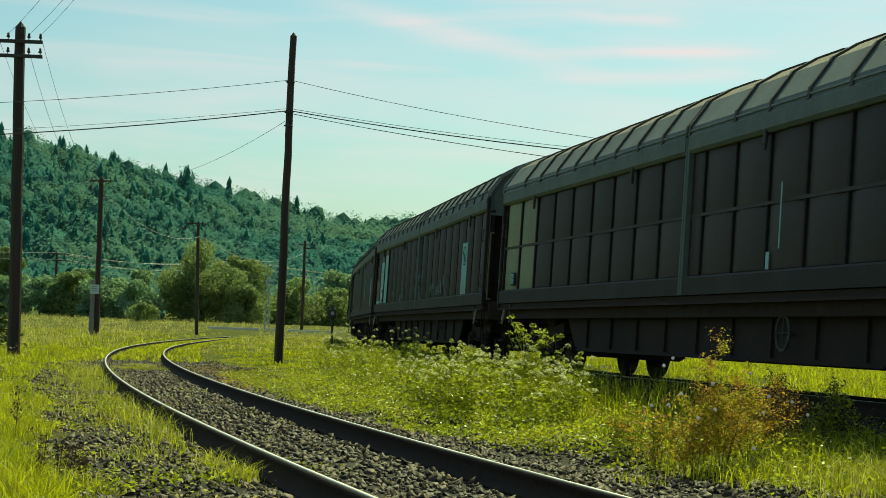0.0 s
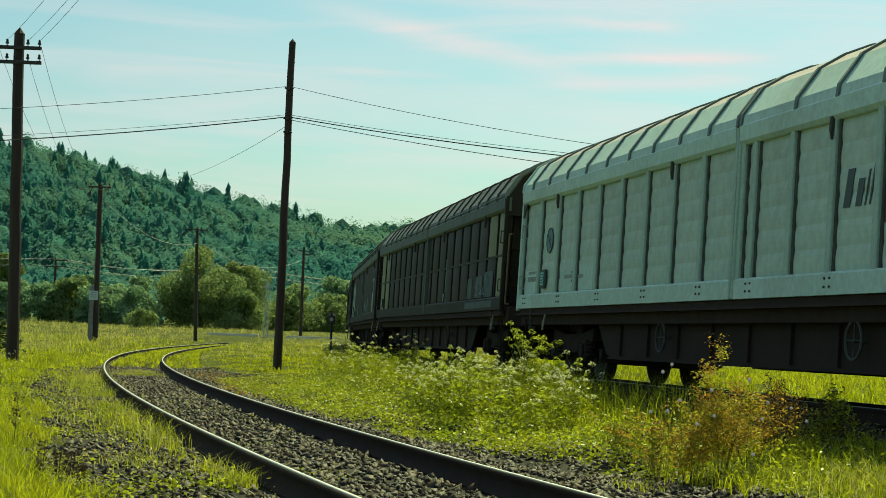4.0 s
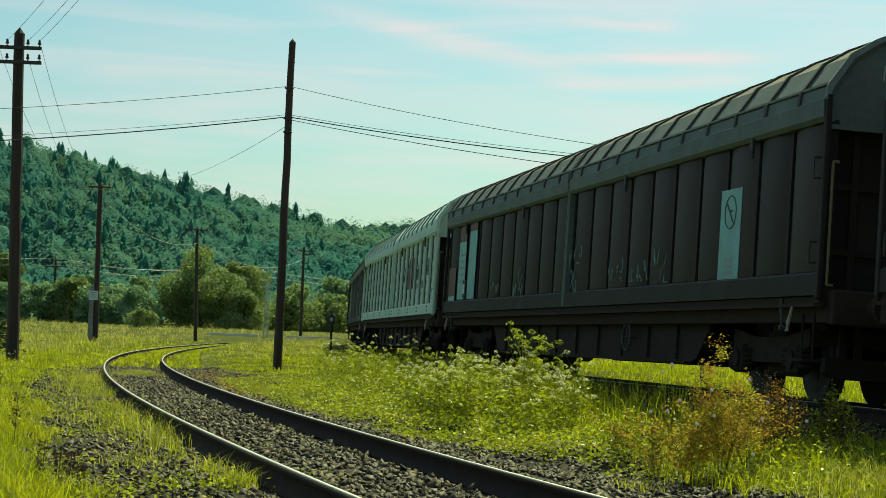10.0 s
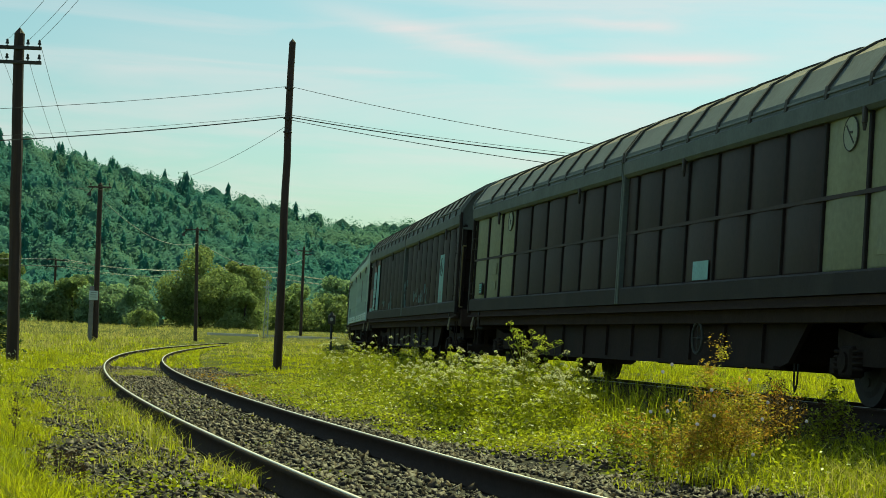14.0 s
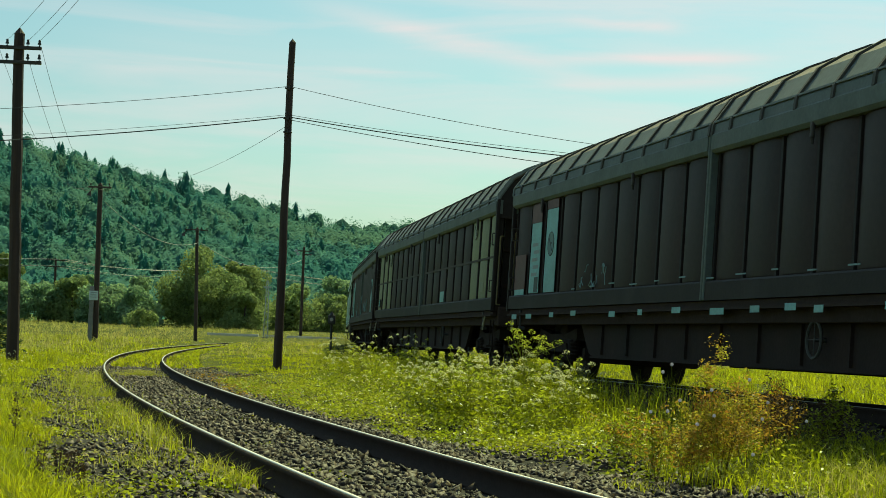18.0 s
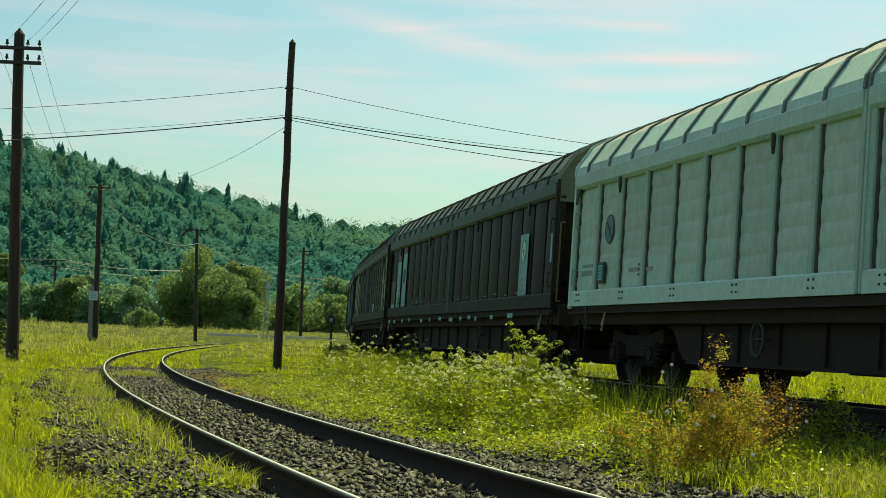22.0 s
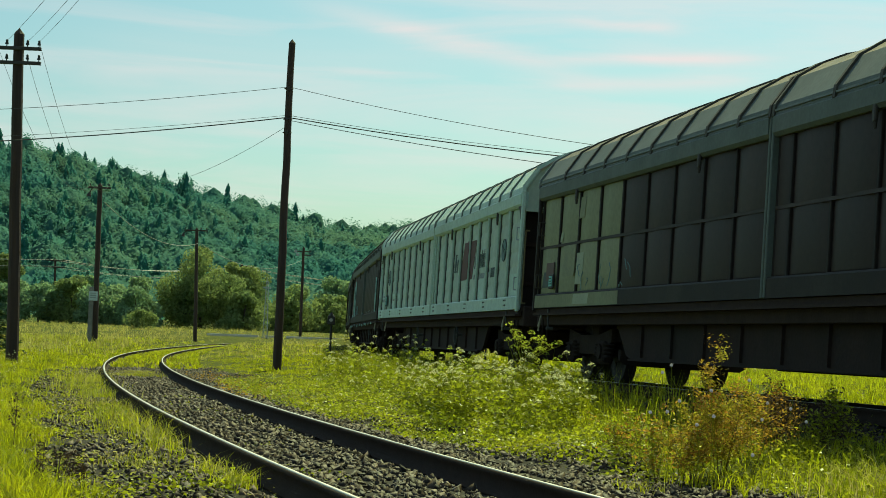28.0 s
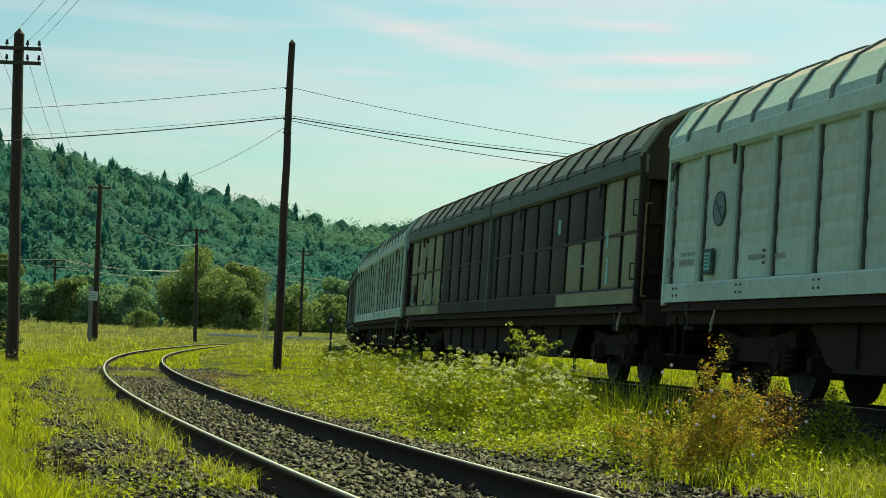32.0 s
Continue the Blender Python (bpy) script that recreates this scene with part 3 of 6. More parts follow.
            b = [bm.verts.new((-1.43, -y * half * mx, z)) for y, z in pts]
            for k in range(6):
                bm.faces.new((a[k], a[(k + 1) % 6], b[(k + 1) % 6], b[k]))
            bm.faces.new(a)
            bm.faces.new(b[::-1])
        piece("gusset", cached(("gusset", half * mx), "gusset", M_SHADETRIM, gusset), wall, (0, half * mx * ((y1 - y0) / 2 - 0.0), P1 - 0.005))

    def drop(bm):
        box(bm, -1.475, -1.43, -0.035, 0.035, -0.13, 0.05, 0.012)
        rod(bm, (-1.45, 0, -0.2), (-1.45, 0, -0.13), 0.016, 8, 0.026)
    for k in (2, 7) if half > 0 else (3, len(ribs) - 3):
        piece("roller_cover", cached("drop" + tag, "roller_cover", M_IRON, drop), wall, (0, ribs[k] * mx, P1 - 0.02))
    return wall


def make_wagon(white, hb, up, low, seam_):
    w = new("sliding_wall_wagon")
    roof_m, body_m = (M_ROOFW, M_CREAM) if white else (M_ROOFD, M_FRAMEP)
    tag = "w" if white else "d"

    # load floor and solebars
    def floor_(bm):
        box(bm, -1.36, 1.36, -hb, hb, 1.10, 1.22)
        for sx in (-1, 1):
            box(bm, sx * 1.20, sx * 1.32, -hb - 0.1, hb + 0.1, 0.86, 1.10, 0.01)
        for k in range(-8, 9):
            box(bm, -1.2, 1.2, k * 1.3 - 0.05, k * 1.3 + 0.05, 0.94, 1.10)
        for sy in (-1, 1):
            box(bm, -1.32, 1.32, sy * (hb + 0.1) - 0.08, sy * (hb + 0.1) + 0.08, 0.84, 1.2, 0.015)
    piece("underframe", cached("floor" + tag, "underframe", M_UNDER, floor_), w)

    def girder(bm):
        for sx in (-1, 1):
            poly = [(-6.75, 0.88), (-6.2, 0.42), (-5.9, 0.36), (5.9, 0.36), (6.2, 0.42), (6.75, 0.88)]
            a = [bm.verts.new((sx * 1.10, y, z)) for y, z in poly]
            b = [bm.verts.new((sx * 1.16, y, z)) for y, z in poly]
            for k in range(6):
                bm.faces.new((a[k], a[(k + 1) % 6], b[(k + 1) % 6], b[k]))
            bm.faces.new(a)
            bm.faces.new(b[::-1])
            for k in range(-4, 5):
                box(bm, sx * 1.16, sx * 1.20, k * 1.35 - 0.03, k * 1.35 + 0.03, 0.40, 0.86)
            box(bm, sx * 1.08, sx * 1.22, -5.9, 5.9, 0.345, 0.375)
        for k in range(-3, 4):
            box(bm, -1.1, 1.1, k * 1.9 - 0.04, k * 1.9 + 0.04, 0.45, 0.86)
    piece("girder", cached("girder" + tag, "girder", M_GIRD, girder), w)

    def track(bm):
        for sx in (-1, 1):
            prism(bm, [(sx * 1.34, 1.02), (sx * 1.45, 1.02), (sx * 1.45, 1.055), (sx * 1.40, 1.06), (sx * 1.40, 1.13), (sx * 1.34, 1.13)], -hb, hb)
    piece("door_track", cached("track" + tag, "door_track", M_UNDER, track), w)
    for sy in (-1, 1):
        bogie(w, sy * PIVOT)

    # four walls
    for side in (-1, 1):
        for half in (1, -1):
            u, l = (up[:9] if half > 0 else "d" + up[9:], low[:9] if half > 0 else "d" + low[9:]) if side < 0 else ("d" * 10, "d" * 10)
            sliding_wall(w, side, half, hb, white, u, l, seam_)

    # centre posts
    def post(bm):
        for dy in (-0.045, 0.045):
            box(bm, -1.46, -1.34, dy - 0.028, dy + 0.028, 1.14, 3.24, 0.01)
    for side in (-1, 1):
        piece("centre_post", cached("post" + tag, "centre_post", M_CREAMRIB if white else M_EAVE, post), w, (0, 0, 0), 0 if side < 0 else 180)

    # roof shells, one for each half, and their seams
    def shell(bm):
        o, i = roof_line(), roof_line(-0.05)
        prism(bm, o[CREASE:-CREASE] + i[CREASE:-CREASE][::-1], 0.02, hb + 0.04)

    def skirt(bm):
        o, i = roof_line(), roof_line(-0.05)
        prism(bm, o[:CREASE + 1] + i[:CREASE + 1][::-1], -(hb + 0.02) / 2, (hb + 0.02) / 2)
    for half in (1, -1):
        piece("roof", cached("roof" + tag, "roof", roof_m, shell), w, (0, 0, 0), 0 if half > 0 else 180)
        for sx in (-1, 1):
            piece("roof_side", cached("skirt" + tag, "roof_side", M_CREAM if white else M_EAVE, skirt), w, (0, half * (hb + 0.06) / 2, 0), 0 if sx < 0 else 180)

    # hoods that close the roof's ends above the recessed end walls
    def hood(bm):
        pts = [(x * 0.97, z - 0.03) for x, z in roof_line()]
        prism(bm, [(-1.40, 2.92)] + pts + [(1.40, 2.92)], -0.05, 0.0)
        box(bm, -1.40, 1.40, -0.02, 0.05, 2.90, 2.95)

    def edge(bm):
        arch(bm, -0.02, 0.02, 0.022, 0.05)
    for sy in (1, -1):
        piece("end_hood", cached(("hood", tag, seam_), "end_hood", M_CREAMP if white else M_FRAMEP if seam_ else M_EAVE, hood), w, (0, sy * (hb - 0.02), 0), 0 if sy > 0 else 180)
        piece("roof_edge", cached("edge" + tag, "roof_edge", M_CREAM if white else M_BEAD, edge), w, (0, sy * (hb + 0.045), 0))

    def seam(bm):
        arch(bm, -0.036, 0.036, 0.022, 0.035)
    for half in (1, -1):
        a, step = ((1.10, 1.165) if half > 0 else (1.80, 1.165)) if white or seam_ else ((0.75, 1.07) if half > 0 else (0.72, 1.05))
        for y in [0.06] + [a + step * k for k in range(10) if a + step * k < hb - 0.5]:
            piece("roof_rib", cached("seam" + tag, "roof_rib", M_ROOFRIB if not white else M_RIBW, seam), w, (0, half * y, 0))

    def bead(bm):
        z, x = (3.27, -1.466) if seam_ else (3.37, -1.447)
        prism(bm, [(x, z), (x, z + 0.024), (x + 0.02, z + 0.03), (x + 0.045, z)], -(hb - 0.06) / 2, (hb - 0.06) / 2)
    for half in (1, -1):
        for sx in (-1, 1):
            if not white:
                piece("roof_bead", cached(("bead", seam_), "roof_bead", M_BEAD, bead), w, (0, half * (hb + 0.06) / 2, 0), 0 if sx < 0 else 180)

    def walkway(bm):
        for x in (-0.16, 0, 0.16):
            box(bm, x - 0.05, x + 0.05, -1.1, 1.1, 4.30, 4.33)
        for y in (-0.9, 0, 0.9):
            box(bm, -0.2, 0.2, y - 0.03, y + 0.03, 4.22, 4.30)
    for sy in (-1, 1):
        piece("roof_hatch", cached("walk" + tag, "roof_hatch", M_ROOFRIB, walkway), w, (0, sy * (hb - 1.25), -0.14))

    # ends
    def end(bm):
        poly = [(-1.34, 1.12), (-1.34, 3.0), (1.34, 3.0), (1.34, 1.12)]
        prism(bm, poly, -0.06, 0.0)
    for sy in (1, -1):
        piece("end_wall", cached("end" + tag, "end_wall", M_FRAMEP, end), w, (0, sy * (hb - 0.24), 0), 0 if sy > 0 else 180)

    def upright(bm):
        box(bm, -0.04, 0.04, 0.0, 0.06, 1.15, 2.98, 0.008)

    def belt(bm):
        box(bm, -1.36, 1.36, 0.0, 0.05, -0.04, 0.04, 0.008)
    for sy in (1, -1):
        for x in (-1.0, -0.35, 0.35, 1.0):
            piece("end_upright", cached("upr" + tag, "end_upright", M_GIRD, upright), w, (x, sy * (hb - 0.24), 0), 0 if sy > 0 else 180)
        for z in (1.62, 2.32):
            piece("end_belt", cached("belt" + tag, "end_belt", M_GIRD, belt), w, (0, sy * (hb - 0.24), z), 0 if sy > 0 else 180)

    def corner(bm):
        box(bm, -1.46, -1.40, -0.06, 0.03, 1.1, 3.26, 0.012)
    for sy in (1, -1):
        for sx in (-1, 1):
            piece("corner_post", cached("corner" + tag, "corner_post", body_m, corner), w, (0, sy * (hb + 0.015), 0), 0 if sx < 0 else 180)

    def rodp(bm):
        rod(bm, (0, 0, 1.25), (0, 0, 2.55), 0.016, 6)
        for z in (1.25, 2.55):
            rod(bm, (0, 0, z), (0.07, 0, z), 0.016, 6)
    for sy in (1, -1):
        for sx in (-1, 1):
            piece("hand_rod", cached("rodp", "hand_rod", M_YROD, rodp), w, (sx * 1.36, sy * (hb + 0.07), 0), 0 if sx < 0 else 180)

    # buffers, coupling, hoses, steps
    def buffer(bm):
        rod(bm, (0, -0.02, 0), (0, 0.24, 0), 0.11, 16, 0.10)
        rod(bm, (0, 0.2, 0), (0, 0.38, 0), 0.075, 14)
        rod(bm, (0, 0.38, 0), (0, 0.42, 0), 0.23, 20, 0.21)
    for sy in (1, -1):
        for sx in (-1, 1):
            piece("buffer", cached("buffer" + tag, "buffer", M_UNDER, buffer), w, (sx * 0.875, sy * (HALF - 0.42), 1.03), 0 if sy > 0 else 180)

    def hook(bm):
        rod(bm, (0, 0, 0), (0, 0.42, -0.02), 0.04, 8)
        ring(bm, (0, 0.5, -0.1), 0.09, 0.022, "X", 12, 5)

    def hose(bm):
        pts = [(0, 0, 0), (0, 0.12, -0.02), (0, 0.25, -0.2), (0, 0.4, -0.34), (0, 0.52, -0.36)]
        for a, b in zip(pts, pts[1:]):
            rod(bm, a, b, 0.028, 8)
    for sy in (1, -1):
        piece("screw_coupling", cached("hook", "screw_coupling", M_UNDER, hook), w, (0, sy * (HALF - 0.5), 1.03), 0 if sy > 0 else 180)
        piece("brake_hose", cached("hose", "brake_hose", M_RUBBER, hose), w, (0.3, sy * (HALF - 0.55), 0.95), 0 if sy > 0 else 180)

    def step(bm):
        for dy in (-0.16, 0.16):
            rod(bm, (0, dy, 0), (0, dy, 0.5), 0.014, 6)
        box(bm, -0.12, 0.12, -0.18, 0.18, -0.02, 0.01)
    for sy in (1, -1):
        piece("step", cached("step", "step", M_BOGIE, step), w, (-1.33, sy * (hb - 0.45), 0.46))

    def lever(bm):
        rod(bm, (0, 0, 0), (0, 0.05, 0.3), 0.013, 6)
        box(bm, -0.015, 0.015, 0.03, 0.07, 0.16, 0.32, 0.006)
        rod(bm, (-0.03, 0, 0), (0.08, 0, 0), 0.03, 8)
    for y in (-hb + 1.0, hb - 1.0):
        piece("door_lever", cached("lever", "door_lever", M_RINGP, lever), w, (-1.42, y, 0.80), label="bare metal locking lever")

    def wheel_(bm):
        ring(bm, (0, 0, 0), 0.2, 0.018, "X", 24, 6)
        for a in range(4):
            rod(bm, (0, 0, 0), (0, 0.2 * math.cos(a * 1.571), 0.2 * math.sin(a * 1.571)), 0.006, 5)
        rod(bm, (0, 0, 0), (0.15, 0, 0), 0.025, 8)
    for y in ((-3.35, 3.1) if white else (-3.35,)):
        piece("brake_wheel", cached("bw", "brake_wheel", M_RINGP, wheel_), w, (-1.30, y, 0.68), label="dull ring-shaped hand-brake wheel")

    def tank(bm):
        rod(bm, (0, -0.5, 0), (0, 0.5, 0), 0.2, 16)
        for y in (-0.35, 0.35):
            box(bm, -0.03, 0.03, y - 0.02, y + 0.02, 0, 0.3)
    piece("air_tank", cached("tank", "air_tank", M_UNDER, tank), w, (-0.55, 1.6, 0.62))

    def cable(bm):
        pts = [(0, 0.06, 0.12), (0, 0.05, -0.1), (0, 0.01, -0.2), (0, -0.05, -0.1), (0, -0.06, 0.12)]
        for a, b in zip(pts, pts[1:]):
            rod(bm, a, b, 0.012, 5)
    piece("pull_loop", cached("loop", "pull_loop", M_RUBBER, cable), w, (-1.12, -6.35, 0.3))
    return w


def plate(parent, name, y, z, wy, wz, material, x=-1.462, skew=0.0, label=""):
    """A flat plate or painted mark on the meadow-side wall; its centre at y, z."""
    bm = bmesh.new()
    vs = [(x, y + wy / 2 + skew / 2 * s, z + s * wz / 2) for s in (-1, 1)] + [(x, y - wy / 2 + skew / 2 * s, z + s * wz / 2) for s in (1, -1)]
    f = [bm.verts.new(v) for v in vs]
    b = [bm.verts.new((v[0] + 0.006, v[1], v[2])) for v in vs]
    bm.faces.new(f)
    bm.faces.new(b[::-1])
    for k in range(4):
        bm.faces.new((f[k], f[(k + 1) % 4], b[(k + 1) % 4], b[k]))
    return part(name, bm, material, parent, label)


def mark_ring(parent, y, z, r, material, x=-1.44):
    bm = bmesh.new()
    ring(bm, (x, y, z), r, 0.009, "X", 24, 4)
    rod(bm, (x, y + r * 0.62, z + r * 0.5), (x, y - r * 0.5, z - r * 0.6), 0.012, 5)
    rod(bm, (x, y + r * 0.2, z + r * 0.1), (x, y - r * 0.3, z + r * 0.05), 0.014, 5)
    return part("round_mark", bm, material, parent)


def disc_mark(parent, y, z, r, material, x=-1.40):
    bm = bmesh.new()
    rod(bm, (x - 0.004, y, z), (x + 0.004, y, z), r, 28)
    return part("round_mark", bm, material, parent, "faded round stencil")


def scrawl(parent, y, z, w_, h_, seed):
    rr = random.Random(seed)
    bm = bmesh.new()
    n = max(3, int(w_ / 0.16))
    for k in range(n):
        a = Vector((-1.432, y - w_ / 2 + w_ * k / n, z + rr.uniform(-0.5, 0.3) * h_))
        for _ in range(3):
            b = a + Vector((0, rr.uniform(-0.12, 0.14), rr.uniform(-0.5, 0.5) * h_))
            b.z = min(max(b.z, z - h_ / 2), z + h_ / 2)
            if (b - a).length > 0.02:
                rod(bm, a, b, 0.007, 4)
            a = b
    return tagged(part("scrawl", bm, M_CHALK, parent, "chalky painted scrawl"), kind="stuff")


# colour letters from the leading end: d dark, y ochre, r oxide red, w white
D18 = "d" * 18
SPEC = {
    "dark": (D18, D18),
    "C": ("yy" + "d" * 14 + "yy", "yy" + "d" * 15 + "y"),
    "E": (D18, D18),
    "F": ("yyy" + "d" * 12 + "yyy", "yyy" + "d" * 12 + "yyy"),
    "G": (D18, D18),
    "I": ("yyyy" + "d" * 12 + "yy", "yyyy" + "d" * 10 + "yyyy"),
}
HB = {True: 11.12, False: 10.92}
TEXT = {
    "dark": "dark brown sliding-wall freight wagon with a soiled arched roof",
    "white": "cream sliding-wall freight wagon with ribbed sides and a faded red mark",
    "C": "dark brown freight wagon with ochre panels at both ends",
    "E": "dark brown freight wagon with white end panels and chalky scrawls",
    "F": "dark brown freight wagon with three ochre panels at each end",
    "G": "dark brown freight wagon with red-topped white panels and pale stencils",
    "I": "dark brown freight wagon with patched ochre panels and small white labels",
}


def dress(w, key):
    if key == "white":
        # the red slanted field and the word bars beside it
        plate(w, "logo_field", -4.95, 2.24, 1.58, 0.80, M_LOGO, -1.386, -0.40, "faded red slanted field")
        plate(w, "logo_field", -5.162, 2.24, 0.118, 0.80, M_LOGO, -1.438, 0, "faded red slanted field")
        for y, wy, hz in ((-3.22, 0.24, 0.40), (-3.50, 0.20, 0.28), (-3.68, 0.05, 0.36), (-3.80, 0.05, 0.42),
                          (-5.98, 0.30, 0.40), (-6.24, 0.19, 0.28), (-6.52, 0.17, 0.28), (-6.70, 0.09, 0.36), (-6.84, 0.11, 0.28), (-6.96, 0.05, 0.36), (-7.14, 0.20, 0.28)):
            # plain slanted bars of the faded words' size
            plate(w, "letter_bar", y, 2.04 + hz / 2, wy * 0.72, hz, M_BAR, -1.388, -0.07 * hz / 0.28)
        for k in range(11):
            plate(w, "letter_bar", -5.86 - 0.175 * k, 1.87, 0.12, 0.10, M_FADED, -1.388)
        for y in (-7.92, -8.09, -8.26):
            plate(w, "letter_bar", y, 1.90, 0.13, 0.19, M_BAR, -1.388)
        for y in (9.25, -9.25):
            mark_ring(w, y, 2.28, 0.21, M_BAR, -1.392)
            disc_mark(w, y, 2.28, 0.205, M_DISC, -1.388)
        bm = bmesh.new()
        box(bm, -1.44, -1.40, 9.30, 9.60, 1.47, 1.79, 0.01)
        h = part("label_holder", bm, M_BAR, w, "dark framed document holder")
        plate(h, "document", 9.45, 1.63, 0.20, 0.22, M_CYAN, -1.446)
        for k in range(4):
            plate(h, "letter_bar", 9.45, 1.70 - 0.045 * k, 0.15, 0.016, M_BAR, -1.449)
        for y, wy in ((10.42, 0.86), (8.0, 0.84), (6.8, 0.84), (-6.8, 0.84), (-10.4, 0.86)):
            plate(w, "painted_field", y, 1.60, wy, 0.40, M_CREAM, -1.3845, 0, "fresher grey-green repainted field")
        for k in range(6):
            plate(w, "stencil_bar", 10.62 - 0.1 * k, 1.76, 0.06, 0.05, M_FADED, -1.390)
            plate(w, "stencil_bar", 10.66 - 0.1 * k, 1.65, 0.07, 0.085, M_FADED, -1.390)
            plate(w, "stencil_bar", 7.66 - 0.12 * (k % 2), 1.70 - 0.07 * (k // 2), 0.09, 0.035, M_BAR, -1.390)
        for y, wy in ((7.9, 0.5), (7.2, 0.4)):
            plate(w, "stencil_bar", y, 1.62 + 0.12 * (wy - 0.4), wy, 0.06, M_FADED, -1.390)
    if key in ("dark", "C", "F", "I"):
        bm = bmesh.new()
        box(bm, -1.43, -1.40, 9.79, 10.05, 1.46, 1.70, 0.01)
        h = part("label_holder", bm, M_TAR, w, "black wire-framed document holder")
        plate(h, "document", 9.92, 1.585, 0.19, 0.17, M_CYAN, -1.436)
        for k in range(3):
            plate(h, "letter_bar", 9.92, 1.63 - 0.045 * k, 0.14, 0.016, M_BAR, -1.439)
    for y in ((9.1, -9.97) if key == "white" else (10.4, -10.2)):
        bm = bmesh.new()
        rod(bm, (-1.44, y - 0.06, 1.03), (-1.46, y, 0.83), 0.014, 6, 0.025)
        for dy in (-0.03, 0.03):
            rod(bm, (-1.46, y, 0.82), (-1.46, y + 0.02 + dy, 0.76), 0.012, 5)
        part("release_lever", bm, M_TAN, w, "pale tan lever with a forked end")
    if key == "C":
        for y, z, wy, wz in ((-9.16, 1.66, 0.98, 0.5), (-7.96, 1.63, 0.84, 0.44), (-6.80, 1.62, 0.6, 0.42)):
            plate(w, "painted_field", y, z, wy, wz, M_PATCH, -1.397, -0.04, "smeared blue-grey overpaint")
        plate(w, "painted_field", -8.3, 1.26, 3.4, 0.13, M_PATCH, -1.449, 0, "smeared blue-grey overpaint")
        scrawl(w, -8.6, 1.66, 1.8, 0.4, 33)
    if key in ("C", "dark"):
        plate(w, "stencil_plate", -7.95 if key == "dark" else -3.0, 1.85 if key == "dark" else 1.5, 0.34 if key == "dark" else 0.1, 0.9 if key == "dark" else 0.2, M_PLATE, -1.408)
        plate(w, "stencil_plate", -3.4, 2.0, 0.03, 0.75, M_PLATE, -1.432)
    if key in ("E", "G"):
        plate(w, "painted_field", 9.20, 2.80, 0.72, 0.32, M_RED, -1.406, 0, "oxide red painted field")
        plate(w, "painted_field", 8.12, 2.90, 0.76, 0.15, M_RED, -1.406, 0, "oxide red painted field")
        plate(w, "painted_field", 10.27, 1.80, 0.80, 0.62, M_RED, -1.402, 0, "oxide red painted field")
        plate(w, "stencil_plate", 10.27, 1.44, 0.72, 0.10, M_PLATE, -1.402, 0, "white stencilled panel")
    if key == "E":
        plate(w, "stencil_plate", 9.20, 2.02, 0.74, 1.22, M_PLATE, -1.407, 0, "white stencilled panel")
        plate(w, "stencil_plate", 8.12, 2.11, 0.76, 1.41, M_PLATE, -1.407, 0, "white stencilled panel")
        bm = bmesh.new()
        box(bm, -1.44, -1.40, 8.55, 8.85, 1.44, 1.80, 0.01)
        h = part("label_holder", bm, M_TAR, w, "black framed document holder")
        plate(h, "document", 8.7, 1.62, 0.2, 0.2, M_SIGN, -1.446)
        for k in range(5):
            plate(w, "stencil_bar", 9.15, 2.35 - 0.14 * k, 0.5 - 0.05 * (k % 2), 0.05, M_FADED, -1.410)
        plate(w, "stencil_plate", -7.95, 1.93, 0.74, 1.1, M_PLATE, -1.407, 0, "white stencilled panel")
        mark_ring(w, -7.95, 2.2, 0.2, M_BAR, -1.409)
        for k in range(3):
            plate(w, "stencil_bar", -7.95, 1.62 - 0.08 * k, 0.3, 0.04, M_FADED, -1.410)
        for k, (y, z, ww, hh) in enumerate(((3.6, 1.62, 0.9, 0.5), (-0.3, 1.70, 0.8, 0.7), (-0.6, 1.98, 0.4, 0.3), (-3.0, 1.66, 0.8, 0.36), (-4.1, 1.66, 0.8, 0.42), (-5.1, 1.66, 0.7, 0.5), (5.6, 1.55, 0.6, 0.3))):
            scrawl(w, y, z, ww, hh, 40 + k)
    if key == "F":
        plate(w, "stencil_plate", -3.60, 1.53, 0.60, 0.24, M_PLATE, -1.402, 0, "small pale blue-white plate")
        for y in (8.05, -8.1):
            disc_mark(w, y - (0.38 if y > 0 else 0.1), 2.80, 0.18, M_PALEO, -1.400)
            mark_ring(w, y - (0.38 if y > 0 else 0.1), 2.80, 0.18, M_SHADETRIM, -1.402)
        for y, z, wy, wz in ((8.95, 1.95, 0.55, 0.22), (8.95, 1.62, 0.5, 0.16), (-9.25, 1.62, 0.5, 0.2), (10.0, 1.55, 0.32, 0.14)):
            plate(w, "painted_field", y, z, wy, wz, M_SMUDGE, -1.3985, 0, "smudged grey overpaint")
    if key == "G":
        plate(w, "stencil_plate", 9.18, 2.02, 0.68, 1.22, M_PLATE, -1.407, 0, "white stencilled panel")
        plate(w, "stencil_plate", 8.10, 2.11, 0.74, 1.41, M_PLATE, -1.407, 0, "white stencilled panel")
        disc_mark(w, 8.10, 2.22, 0.19, M_DISC, -1.4085)
        mark_ring(w, 8.10, 2.22, 0.2, M_BAR, -1.409)
        for k in range(5):
            plate(w, "stencil_bar", 9.2 - 0.1 * (k % 2), 2.25 - 0.13 * k, 0.4, 0.06, M_FADED, -1.410)
        plate(w, "stencil_plate", 9.02, 1.55, 0.26, 0.26, M_BAR, -1.411)
        plate(w, "stencil_plate", -8.22, 1.93, 0.72, 1.12, M_PLATE, -1.407, 0, "white stencilled panel with a round mark")
